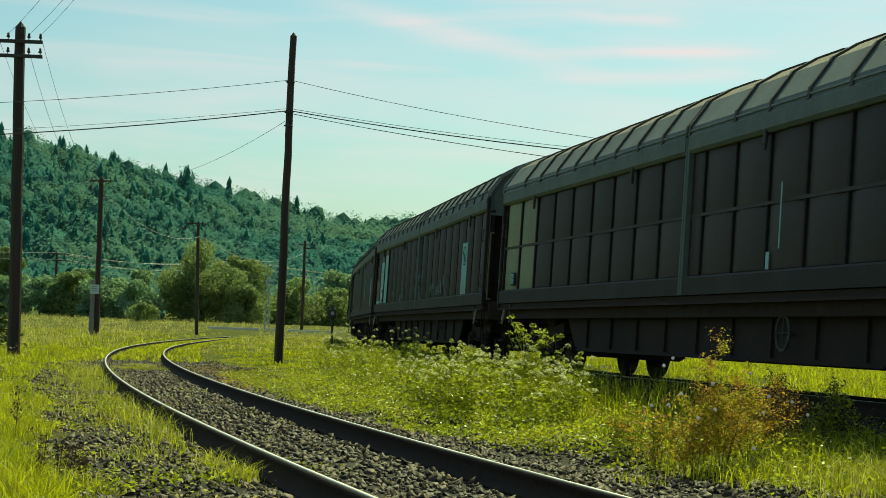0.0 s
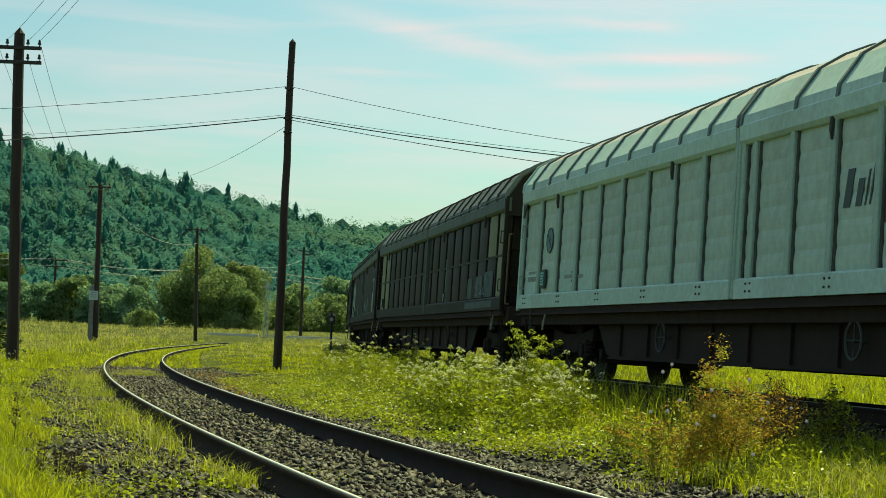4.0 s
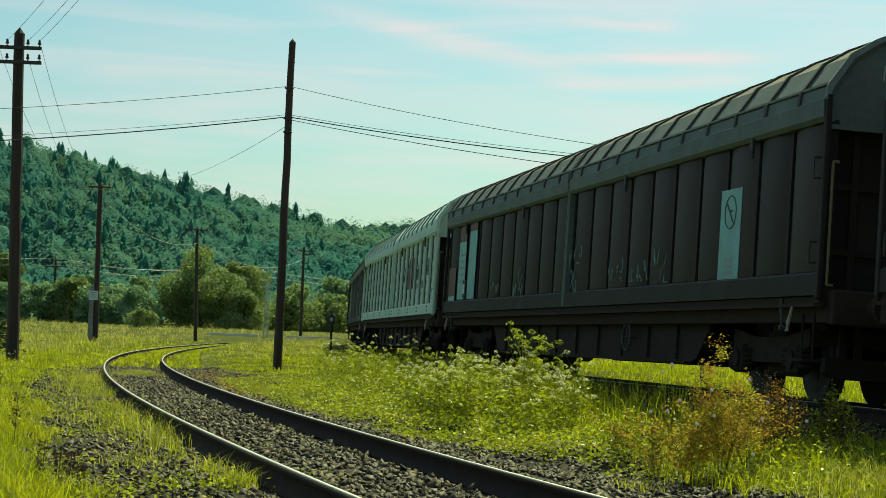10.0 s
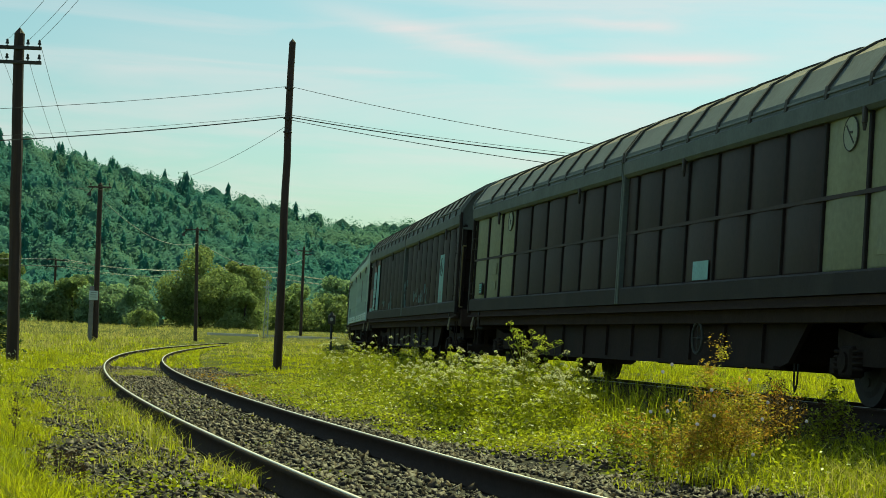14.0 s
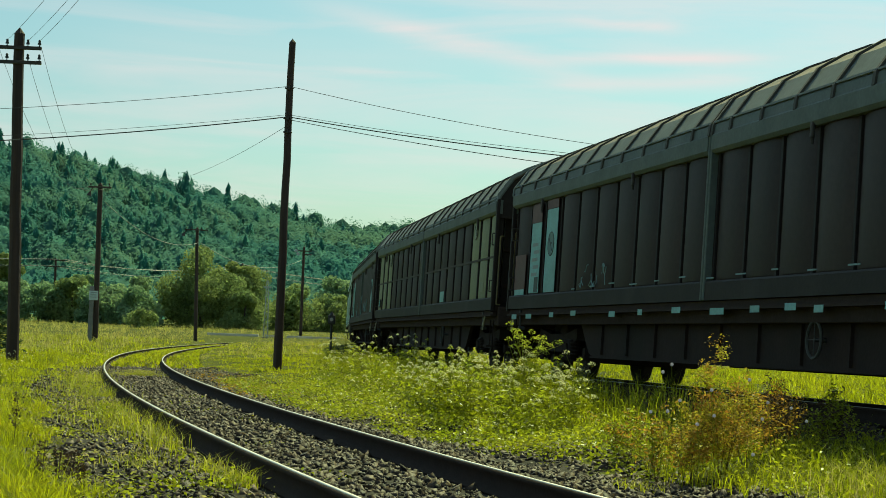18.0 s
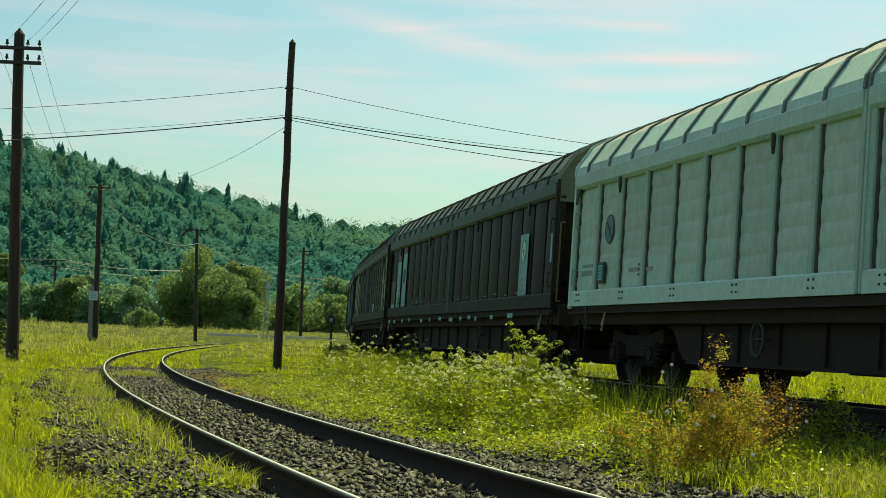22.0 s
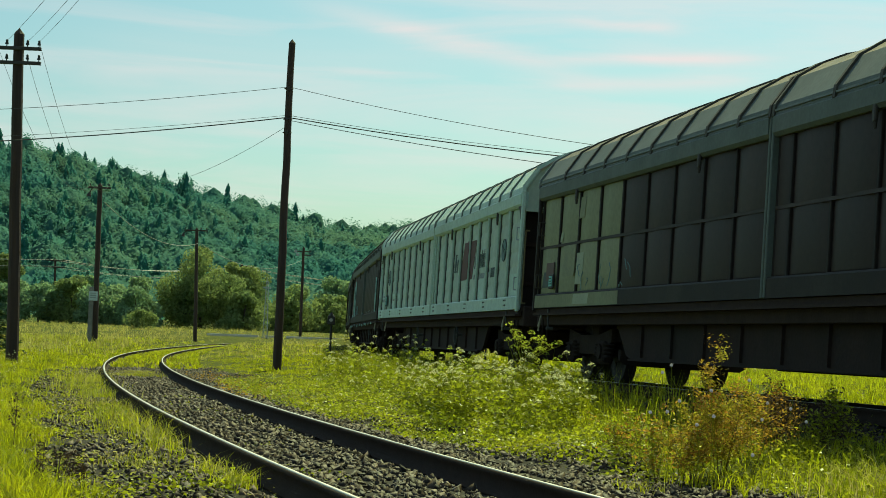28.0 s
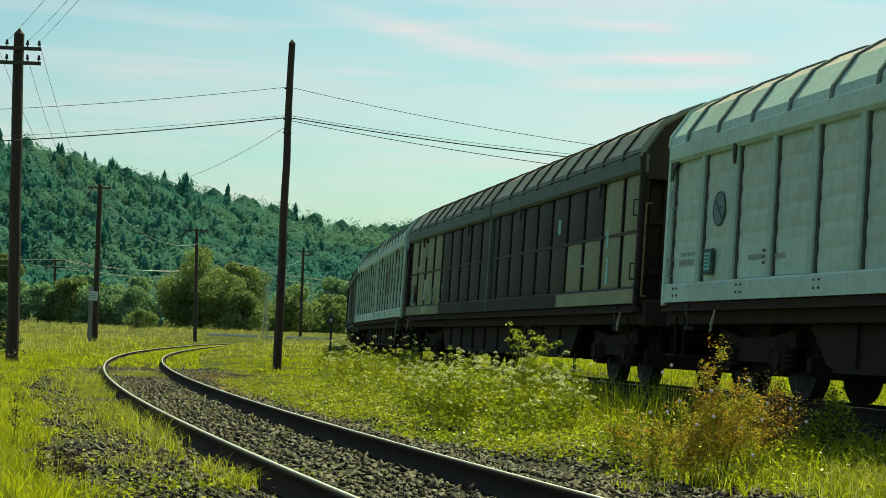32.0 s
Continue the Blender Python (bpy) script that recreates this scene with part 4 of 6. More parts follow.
        disc_mark(w, -8.22, 2.18, 0.19, M_CREAM, -1.4085)
        mark_ring(w, -8.22, 2.18, 0.2, M_DISC, -1.409)
        for k in range(3):
            plate(w, "stencil_bar", -8.22, 1.68 - 0.1 * k, 0.28, 0.05, M_FADED, -1.410)
        for k, (y, wy) in enumerate(((9.2, 0.4), (7.6, 0.25), (6.2, 0.3), (4.0, 0.3), (2.6, 0.2), (1.0, 0.35), (-0.6, 0.5), (-1.9, 0.3), (-3.0, 0.32), (-3.8, 0.25), (-5.6, 0.3), (-7.5, 0.5), (10.3, 0.35))):
            plate(w, "stencil_bar", y, 1.0 + 0.015 * (k % 3), wy, 0.08, M_PLATE, -1.456)
        for k in range(14):
            plate(w, "chalk_mark", 6.4 - 1.1 * k, 1.42 + 0.02 * (k % 3), 0.2 + 0.05 * (k % 4), 0.018, M_CHALK, -1.431)
        for k in range(3):
            scrawl(w, 5.9 - 0.6 * k, 1.6, 0.3, 0.35, 70 + k)
        plate(w, "stencil_plate", -10.7, 2.15, 0.12, 0.5, M_PLATE, -1.44)
    if key == "I":
        for y, wy in ((-8.5, 4.75), (8.35, 5.0)):
            plate(w, "painted_field", y, 1.25, wy, 0.2, M_YEL, -1.449, 0, "ochre repainted sill")
        for y, z, wy, wz in ((-5.86, 2.49, 0.18, 0.24), (-9.08, 2.13, 0.15, 0.26), (-9.15, 1.65, 0.15, 0.40), (-7.7, 1.78, 0.3, 0.03), (10.1, 1.75, 0.5, 0.3)):
            plate(w, "paper_label", y, z, wy, wz, M_PLATE if y < 9 else M_RED, -1.402)
        for k in range(3):
            scrawl(w, 8.0 - 1.2 * k, 1.6, 0.6, 0.4, 90 + k)
        for y, z, wy, wz, mm in ((9.45, 2.30, 0.14, 0.16, M_PALEO), (8.25, 2.72, 0.30, 0.34, M_SMUDGE), (8.25, 1.75, 0.40, 0.5, M_PALEO), (8.9, 1.9, 0.7, 0.5, M_SMUDGE), (7.9, 1.26, 0.9, 0.16, M_PALEO), (10.3, 1.62, 0.5, 0.26, M_PATCH)):
            plate(w, "painted_field", y, z, wy, wz, mm, -1.3985 if z > 1.4 else -1.4515, -0.06, "smudged faded overpaint")


# leading end first: kind and centre, metres behind the wagon F
TRAIN = (("dark", -163.0), ("dark", -139.8), ("dark", -116.5), ("E", -93.3), ("C", -70.06), ("white", -46.69), ("E", -23.27), ("F", 0.0),
         ("G", 23.13), ("white", 46.24), ("I", 69.44), ("white", 92.66))
WAGONS = []
for key, cen in TRAIN:
    white = key == "white"
    up, low = SPEC.get(key, SPEC["dark"])
    w = make_wagon(white, HB[white], up, low, key in ("C", "F", "I"))
    dress(w, key)
    tagged(w, TEXT[key], "freight wagon", "wagons of the freight train")
    WAGONS.append((w, cen))

SPEED = (5.3148, 5.3772, 5.2281, 5.0114, 4.8187, 4.5744, 4.4084, 4.0614, 3.7874)
TT = np.linspace(0, 32, 641)
RUN = np.concatenate([[0], np.cumsum(np.convolve(np.interp(TT, np.arange(0, 33, 4.0), SPEED), (0.5, 0.5), "valid") * 0.05)])
RUN = RUN - np.interp(16, TT, RUN) + 21.988
CANT = 0.030


def wagon_pose(c):
    s, X, Y, h = MAIN
    a = Vector((np.interp(c + PIVOT, s, X), np.interp(c + PIVOT, s, Y), ZT))
    b = Vector((np.interp(c - PIVOT, s, X), np.interp(c - PIVOT, s, Y), ZT))
    d = a - b
    return Matrix.Translation((a + b) / 2) @ Matrix.Rotation(math.atan2(-d.x, d.y), 4, "Z") @ Matrix.Rotation(CANT, 4, "Y")
# ---------- poles and wires ----------
def pole(name, foot, top, r0, r1, label):
    root = new(name)
    root.location = foot
    d = Vector(top) - Vector(foot)
    bm = bmesh.new()
    n, k = 12, 10
    rows = []
    rr = random.Random(int(foot[1]))
    for i in range(n):
        f = i / (n - 1)
        c = d * f - Vector((0, 0, 0.5)) * (1 if i == 0 else 0) + Vector((rr.uniform(-1, 1), rr.uniform(-1, 1), 0)) * 0.012
        r = r0 + (r1 - r0) * f
        rows.append([bm.verts.new(c + Vector((math.cos(6.2832 * j / k), math.sin(6.2832 * j / k), 0)) * r * (1 + 0.05 * math.sin(3 * j))) for j in range(k)])
    for i in range(n - 1):
        for j in range(k):
            bm.faces.new((rows[i][j], rows[i][(j + 1) % k], rows[i + 1][(j + 1) % k], rows[i + 1][j]))
    tip = bm.verts.new(d + Vector((0, 0, r1 * 1.3)))
    for j in range(k):
        bm.faces.new((rows[-1][j], rows[-1][(j + 1) % k], tip))
    part("shaft", bm, M_POLE, root)
    return tagged(root, label, "utility pole", "poles along the line")


def crossarm(root, at, half, angle=0.0, pins=(), r=0.045):
    bm = bmesh.new()
    box(bm, -half, half, -r, r, -r, r, 0.008)
    arm = part("crossarm", bm, M_IRON, root)
    arm.matrix_basis = pose(*at, 0, 0, angle)

    def ins(bm2):
        rod(bm2, (0, 0, -0.02), (0, 0, 0.09), 0.018, 6)
        rod(bm2, (0, 0, 0.06), (0, 0, 0.12), 0.062, 10, 0.05)
        rod(bm2, (0, 0, 0.12), (0, 0, 0.17), 0.032, 10, 0.045)
        rod(bm2, (0, 0, 0.17), (0, 0, 0.21), 0.05, 10, 0.02)
    for x in pins:
        piece("insulator", cached("ins", "insulator", M_TAR, ins), arm, (x, 0, r)).scale = (0.78, 0.78, 0.85)
    return arm


pA = pole("utility_pole", (-11.02, 48.0, -0.15), (-11.27, 48.0, 8.45), 0.165, 0.135, "tall dark tarred wooden pole with two insulator arms")
crossarm(pA, (-0.24, -0.16, 8.21), 0.62, 0, (-0.58, -0.28, 0.26, 0.56))
crossarm(pA, (-0.23, -0.16, 7.83), 0.62, 0, (-0.58, -0.28, 0.26, 0.56))
pB = pole("utility_pole", (-4.17, 48.0, -0.05), (-4.14, 48.0, 8.5), 0.115, 0.085, "bare dark wooden pole standing between the tracks")
bm = bmesh.new()
for z in (6.2, 6.55, 7.35):
    ring(bm, (0.0, 0, z), 0.11, 0.015, "Z", 12, 5)
    box(bm, -0.03, 0.03, -0.16, -0.1, z - 0.05, z + 0.05)
part("cable_clamp", bm, M_IRON, pB)
pC = pole("utility_pole", (-18.57, 100.0, 0.0), (-18.68, 100.0, 8.6), 0.16, 0.13, "reddish-brown wooden pole braced by a concrete stub")
crossarm(pC, (-0.1, -0.15, 8.48), 0.62, 2, (-0.5, 0.5), 0.05)
bm = bmesh.new()
box(bm, -0.36, -0.14, -0.34, -0.12, -0.4, 3.1, 0.03)
part("concrete_stub", bm, M_STUB, pC, "weathered grey concrete stub")
bm = bmesh.new()
box(bm, -0.36, 0.12, -0.44, -0.41, 2.36, 2.86, 0.01)
sg = part("sign_plate", bm, M_SIGN, pC, "pale blue-white enamel sign")
bm = bmesh.new()
for k in range(3):
    box(bm, -0.28, 0.04, -0.448, -0.441, 2.74 - 0.12 * k, 2.78 - 0.12 * k)
part("letter_bar", bm, M_FADED, sg)
bm = bmesh.new()
rod(bm, (-0.5, -0.15, 8.45), (-0.62, -0.15, 8.2), 0.03, 8)
rod(bm, (-0.62, -0.15, 8.2), (-0.68, -0.15, 8.0), 0.06, 10, 0.14)
part("lamp_head", bm, M_IRON, pC)
pD = pole("utility_pole", (-18.81, 143.0, 0.2), (-19.07, 143.0, 8.85), 0.15, 0.12, "distant brown wooden pole with one crossarm")
crossarm(pD, (-0.3, -0.14, 8.55), 0.9, 2, (-0.8, -0.4, 0.4, 0.8), 0.05)
bm = bmesh.new()
rod(bm, (-1.0, -0.14, 8.5), (-1.25, -0.14, 8.3), 0.04, 8)
rod(bm, (-1.25, -0.14, 8.3), (-1.3, -0.14, 8.05), 0.07, 10, 0.15)
part("lamp_head", bm, M_IRON, pD)
pE = pole("utility_pole", (-13.5, 180.0, 0.6), (-13.53, 180.0, 9.5), 0.15, 0.12, "distant wooden pole with a crossarm and lamp heads")
crossarm(pE, (0.0, -0.14, 8.55), 0.75, 0, (-0.7, 0.7), 0.05)
crossarm(pE, (0.3, -0.14, 8.2), 0.45, 0, (), 0.05)
for x, z in ((-0.75, 8.55), (-0.55, 8.25)):
    bm = bmesh.new()
    rod(bm, (x, -0.3, z), (x - 0.12, -0.1, z), 0.17, 12, 0.1)
    part("lamp_head", bm, M_GALV, pE, "bright metal lamp head")
pF = pole("utility_pole", (-56.2, 270.0, 1.4), (-56.45, 270.0, 10.7), 0.2, 0.16, "far dark wooden pole carrying several wires")
crossarm(pF, (-0.2, -0.2, 9.15), 1.3, 10, (-1.2, -0.8, 0.8, 1.2), 0.07)
crossarm(pF, (-0.2, -0.2, 8.2), 1.3, 10, (-1.2, 1.2), 0.07)
pH = pole("utility_pole", (-32.5, 300.0, 1.9), (-32.4, 300.0, 12.2), 0.2, 0.16, "far wooden pole among the trees")
crossarm(pH, (0.0, -0.2, 10.0), 1.0, 10, (-0.9, 0.9), 0.07)

# lattice mast
mast = tagged(new("lattice_mast"), "slender galvanised lattice mast in the meadow", "lattice mast")
mast.location = (-15.5, 165.0, 0.5)
mast.scale = (0.68, 0.68, 0.68)
bm = bmesh.new()
for sx in (-1, 1):
    for sy in (-1, 1):
        rod(bm, (sx * 0.3, sy * 0.3, -0.2), (sx * 0.13, sy * 0.13, 7.6), 0.045, 5)
part("leg_frame", bm, M_GALV, mast)
bm = bmesh.new()
for k in range(11):
    z0, z1 = 0.2 + 0.68 * k, 0.2 + 0.68 * (k + 1)
    a0, a1 = 0.3 - 0.17 * z0 / 7.6, 0.3 - 0.17 * z1 / 7.6
    s = 1 if k % 2 else -1
    for sy in (-1, 1):
        rod(bm, (-s * a0, sy * a0, z0), (s * a1, sy * a1, z1), 0.025, 4)
        rod(bm, (sy * a0, -s * a0, z0), (sy * a1, s * a1, z1), 0.025, 4)
part("bracing", bm, M_GALV, mast)
bm = bmesh.new()
box(bm, -0.5, 0.5, -0.08, 0.08, 6.7, 6.9)
rod(bm, (0, 0, 7.5), (0, 0, 8.2), 0.03, 6)
part("crossarm", bm, M_GALV, mast)
bm = bmesh.new()
box(bm, -0.45, 0.45, -0.45, 0.45, -0.3, 0.25, 0.04)
part("footing", bm, M_STUB, mast)

# low shunting signal by the train's track
sig = tagged(new("shunting_signal"), "low black shunting signal on a thin post", "signal")
sig.location = (-4.1, 70.0, float(ground_z(-4.1, 70.0)))
bm = bmesh.new()
rod(bm, (0, 0, -0.1), (0, 0, 1.3), 0.045, 8)
part("post", bm, M_TAR, sig)
bm = bmesh.new()
box(bm, -0.14, 0.14, -0.1, 0.1, 1.2, 1.55, 0.03)
rod(bm, (0, 0, 1.55), (0, 0, 1.68), 0.1, 8, 0.02)
hd = part("head", bm, M_TAR, sig)
bm = bmesh.new()
rod(bm, (0, -0.105, 1.38), (0, -0.125, 1.38), 0.07, 12)
part("lens", bm, M_PORC, hd)


def wire(a, b, sag, r=0.011, name="overhead_wire", label="thin dark overhead wire between poles", material=None):
    a, b = np.array(a, float), np.array(b, float)
    f = np.linspace(0, 1, 25)
    p = a + (b - a) * f[:, None]
    p[:, 2] -= sag * 4 * f * (1 - f)
    d = b - a
    right = np.array([d[1], -d[0], 0.0])
    right /= np.linalg.norm(right) + 1e-9
    prof = [(r * math.cos(t), r * math.sin(t)) for t in np.linspace(0, 2 * math.pi, 6)[:-1]]
    return tagged(new(name, sweep_mesh("wire", prof, p, np.repeat(right[None], 25, 0), material or M_WIRE)), label, "wire", "overhead wires")


def on(root, x, z):
    return (root.location.x + x, root.location.y - 0.16, root.location.z + z)


# telegraph wires: towards the near pole outside the view, and on to the next ones
for x, z, ex in ((0.32, 8.40, -5.70), (0.02, 8.40, -5.82), (-0.52, 8.40, -6.3)):
    wire(on(pA, x, z), (ex * 0.53 + 0.9, 16.0, 5.3), 0.12, 0.0045)
for x, z, tx in ((0.32, 8.40, 0.4), (-0.82, 8.40, -0.6), (0.02, 8.02, -0.2)):
    wire(on(pA, x, z), on(pC, tx, 8.6), 1.5, 0.0055)
wire(on(pC, 0.2, 7.7), on(pD, -0.1, 7.55), 0.95, 0.018, label="distant pole-line wire in a pale sun-glint tone", material=M_WIREGLINT)
wire(on(pD, 0.1, 7.55), on(pE, -0.1, 7.7), 1.3, 0.02, label="distant pole-line wire in a pale sun-glint tone", material=M_WIREGLINT)
# feeder cables carried by the bare pole
BX, BY = -4.17, 48.0
wire((BX, BY, 7.35), (-20.2, 46.0, 5.78), 0.28, 0.007)
wire((BX, BY, 7.35), (14.5, 36.0, 4.37), 0.55, 0.007)
wire((BX, BY, 6.55), (-20.2, 45.0, 4.86), 0.30, 0.015)
wire((BX, BY - 0.05, 6.60), (-20.2, 45.2, 4.95), 0.24, 0.005)
wire((BX, BY, 6.55), (14.5, 36.0, 4.38), 0.42, 0.014)
wire((BX, BY - 0.05, 6.60), (14.5, 36.3, 4.47), 0.40, 0.006)
wire((BX, BY, 6.48), (13.0, 33.0, 3.55), 0.35, 0.009)
wire((BX, BY, 6.33), (-12.6, 82.0, 7.4), 0.25, 0.006)
# village line in the distance
for k, (x, z) in enumerate(((-1.2, 9.3), (-0.8, 9.3), (0.8, 9.3), (1.2, 9.3), (-1.2, 8.35), (1.2, 8.35))):
    wire(on(pF, x, z), on(pH, 0.7 * x, z + 0.6 - 0.05 * k), 1.1, 0.028, label="distant pole-line wire in a pale sun-glint tone", material=M_WIREGLINT)
    wire(on(pF, x, z), (-120.0, 262.0, 10.6 + z - 9.3), 0.6, 0.028, label="distant pole-line wire in a pale sun-glint tone", material=M_WIREGLINT)
    wire(on(pH, 0.7 * x, z + 0.6), (12.0, 330.0, 11.4 + 0.7 * (z - 9.3)), 1.5, 0.03, label="distant pole-line wire in a pale sun-glint tone", material=M_WIREGLINT)

# pale slabs painting a far gleaming line, likely rails, placed to fit the view
bm = bmesh.new()
for x0, x1 in ((-21.6, -16.8), (-16.2, -14.9), (-14.2, -8.4)):
    box(bm, x0, x1, 172.0, 172.5, 0.64, 0.87, 0.02)
tagged(part("low_wall", bm, M_FARGLEAM), "pale slabs for a gleaming line across the far meadow", "wall", kind="structure")


# ---------- foliage ----------
def leaf_cloud(centres, radii, n, size, rng, squash=1.0):
    """Leaf clumps scattered through lobes: n quads each, lying roughly outward."""
    c = rng.integers(0, len(centres), n)
    v = rng.normal(size=(n, 3))
    v /= np.linalg.norm(v, axis=1)[:, None]
    rad = radii[c] * (0.55 + 0.5 * rng.random(n) ** 0.6)
    p = centres[c] + v * rad[:, None] * np.array([1, 1, squash])
    a = np.cross(v + 0.5 * rng.normal(size=(n, 3)), rng.normal(size=(n, 3)))
    a /= np.linalg.norm(a, axis=1)[:, None] + 1e-9
    b = np.cross(a, v + 0.6 * rng.normal(size=(n, 3)))
    b /= np.linalg.norm(b, axis=1)[:, None] + 1e-9
    s = size * (0.5 + rng.random(n))[:, None]
    q = np.stack([p - a * s, p - b * s * 0.6, p + a * s, p + b * s * 0.6], 1)
    f = np.arange(n * 4).reshape(n, 4)
    return q.reshape(-1, 3), f


def broad_tree(name, x, y, height, width, n, size, material, seed, label, trunk=0.25, category="tree"):
    rng = np.random.default_rng(seed)
    z = float(ground_z(x, y))
    root = new(name)
    root.location = (x, y, z - 0.1)
    m = 34
    ang, lev = rng.random(m) * 6.283, rng.random(m)
    rad = width / 2 * (0.2 + 0.62 * rng.random(m)) * np.sqrt(np.maximum(1 - ((lev - 0.3) / 0.8) ** 2, 0.05))
    cen = np.stack([np.cos(ang) * rad, np.sin(ang) * rad, height * (trunk * 0.7 + (0.86 - trunk * 0.7) * lev)], -1)
    lr = width * (0.12 + 0.10 * rng.random(m)) * (1.15 - 0.45 * lev)
    bm = bmesh.new()
    rod(bm, (0, 0, -0.3), (0, 0, height * 0.55), height * 0.028, 8, height * 0.014)
    part("trunk", bm, M_BARK, root)
    bm = bmesh.new()
    for k in range(0, m, 4):
        rod(bm, (0, 0, height * (0.15 + 0.3 * lev[k])), cen[k], height * 0.010, 5, height * 0.004)
    tagged(part("branchwork", bm, M_BARK, root), kind="stuff")
    q, f = leaf_cloud(cen, lr, n, size, rng, 0.85)
    cr_ = new("crown", mesh_np("crown", q, f, material))
    cr_.parent = root
    return tagged(root, label, category, "trees and shrubs at the meadow's edge")


TREES = (  # x, y, height, width, leaves, size, leaf, label
    (-32.3, 250, 12.0, 12.5, 24000, 0.18, M_LEAF, "large rounded broadleaf tree lit from the side"),
    (-27.9, 262, 10.4, 9.0, 12000, 0.20, M_LEAF, "broadleaf tree beside a larger one"),
    (-31.0, 290, 8.0, 8.5, 9000, 0.23, M_LEAF2, "darker round-topped broadleaf tree behind"),
    (-26.0, 246, 5.4, 7.5, 7200, 0.20, M_LEAF, "light green broadleaf shrub at the meadow's edge"),
    (-20.6, 258, 6.6, 8.5, 7200, 0.20, M_LEAF, "dense green shrub at the meadow's edge"),
    (-15.2, 262, 5.6, 7.5, 7200, 0.20, M_LEAF, "dense green shrub at the meadow's edge"),
    (-16.5, 292, 9.4, 9.0, 8100, 0.23, M_LEAF2, "rounded dark tree near the railway"),
    (-9.5, 280, 7.4, 9.0, 7200, 0.23, M_LEAF2, "rounded dark tree near the railway"),
    (-40.5, 246, 5.4, 8.5, 8280, 0.20, M_LEAF2, "dense orchard-like shrub in a hedge row"),
    (-45.5, 248, 5.8, 8.0, 7920, 0.20, M_LEAF2, "dense orchard-like shrub in a hedge row"),
    (-49.8, 250, 6.4, 7.6, 7920, 0.20, M_LEAF, "dense orchard-like shrub in a hedge row"),
    (-54.2, 250, 5.8, 8.0, 7920, 0.20, M_LEAF2, "dense orchard-like shrub in a hedge row"),
    (-58.8, 252, 6.0, 8.0, 7560, 0.20, M_LEAF2, "dense orchard-like shrub in a hedge row"),
    (-63.2, 254, 6.4, 8.0, 6480, 0.20, M_LEAF2, "dense orchard-like shrub in a hedge row"),
    (-66.5, 285, 11.0, 8.0, 7200, 0.23, M_LEAF, "pale willow-like tree behind the hedge row"),
    (-71.0, 280, 13.0, 9.0, 6480, 0.23, M_LEAF, "pale willow-like tree behind the hedge row"),
    (-48.5, 290, 8.4, 8.0, 6480, 0.23, M_LEAF2, "dark tree behind the hedge row"),
    (-56.0, 292, 8.0, 8.0, 6480, 0.23, M_LEAF2, "dark tree behind the hedge row"),
    (-34.6, 215, 2.5, 4.2, 3240, 0.13, M_LEAF, "small bright bush in the meadow"),
    (-40.0, 300, 9.0, 9.0, 6480, 0.23, M_LEAF2, "dark tree behind the hedge row"),
    (-22.5, 290, 7.5, 8.0, 6480, 0.23, M_LEAF2, "dark tree behind the hedge row"),
)
for k, (x, y, hh, ww, n, sz, mm, lab) in enumerate(TREES):
    broad_tree("tree" if hh > 6.8 else "bush", x, y, hh, ww, n, sz, mm, 300 + k, lab, 0.22 if hh > 6.8 else 0.08, "tree" if hh > 6.8 else "bush")
# dark fir whose skirt stands behind the first pole
rng = np.random.default_rng(5)
fir = tagged(new("fir_tree"), "dark young fir standing behind the wooden pole", "tree")
fir.location = (-14.4, 58.0, float(ground_z(-14.4, 58.0)))
bm = bmesh.new()
rod(bm, (0, 0, -0.2), (0, 0, 2.25), 0.07, 8, 0.02)
part("trunk", bm, M_BARK, fir)
n = 5200
hz = rng.random(n) ** 0.8
an, rr_ = rng.random(n) * 6.283, (1.28 * (1 - hz) + 0.04) * (0.35 + 0.65 * rng.random(n) ** 0.5) * (1 + 0.18 * np.sin(hz * 46))
p = np.stack([np.cos(an) * rr_, np.sin(an) * rr_, 0.05 + hz * 2.2], -1)
o = np.stack([np.cos(an), np.sin(an), -0.25 + 0.2 * rng.random(n)], -1)
t_ = np.stack([-np.sin(an), np.cos(an), 0.4 * rng.normal(size=n)], -1)
L_ = (0.10 + 0.10 * rng.random(n))[:, None]
q = np.stack([p - t_ * L_ * 0.3, p + o * L_, p + t_ * L_ * 0.3], 1)
ob = new("needles", mesh_np("needles", q.reshape(-1, 3), np.arange(n * 3).reshape(n, 3), M_FIRN))
ob.parent = fir

# the wooded hillside: one far forest
rng = np.random.default_rng(11)
V, NORM = [], []
CORES = {"fir": ([], []), "broad": ([], [])}


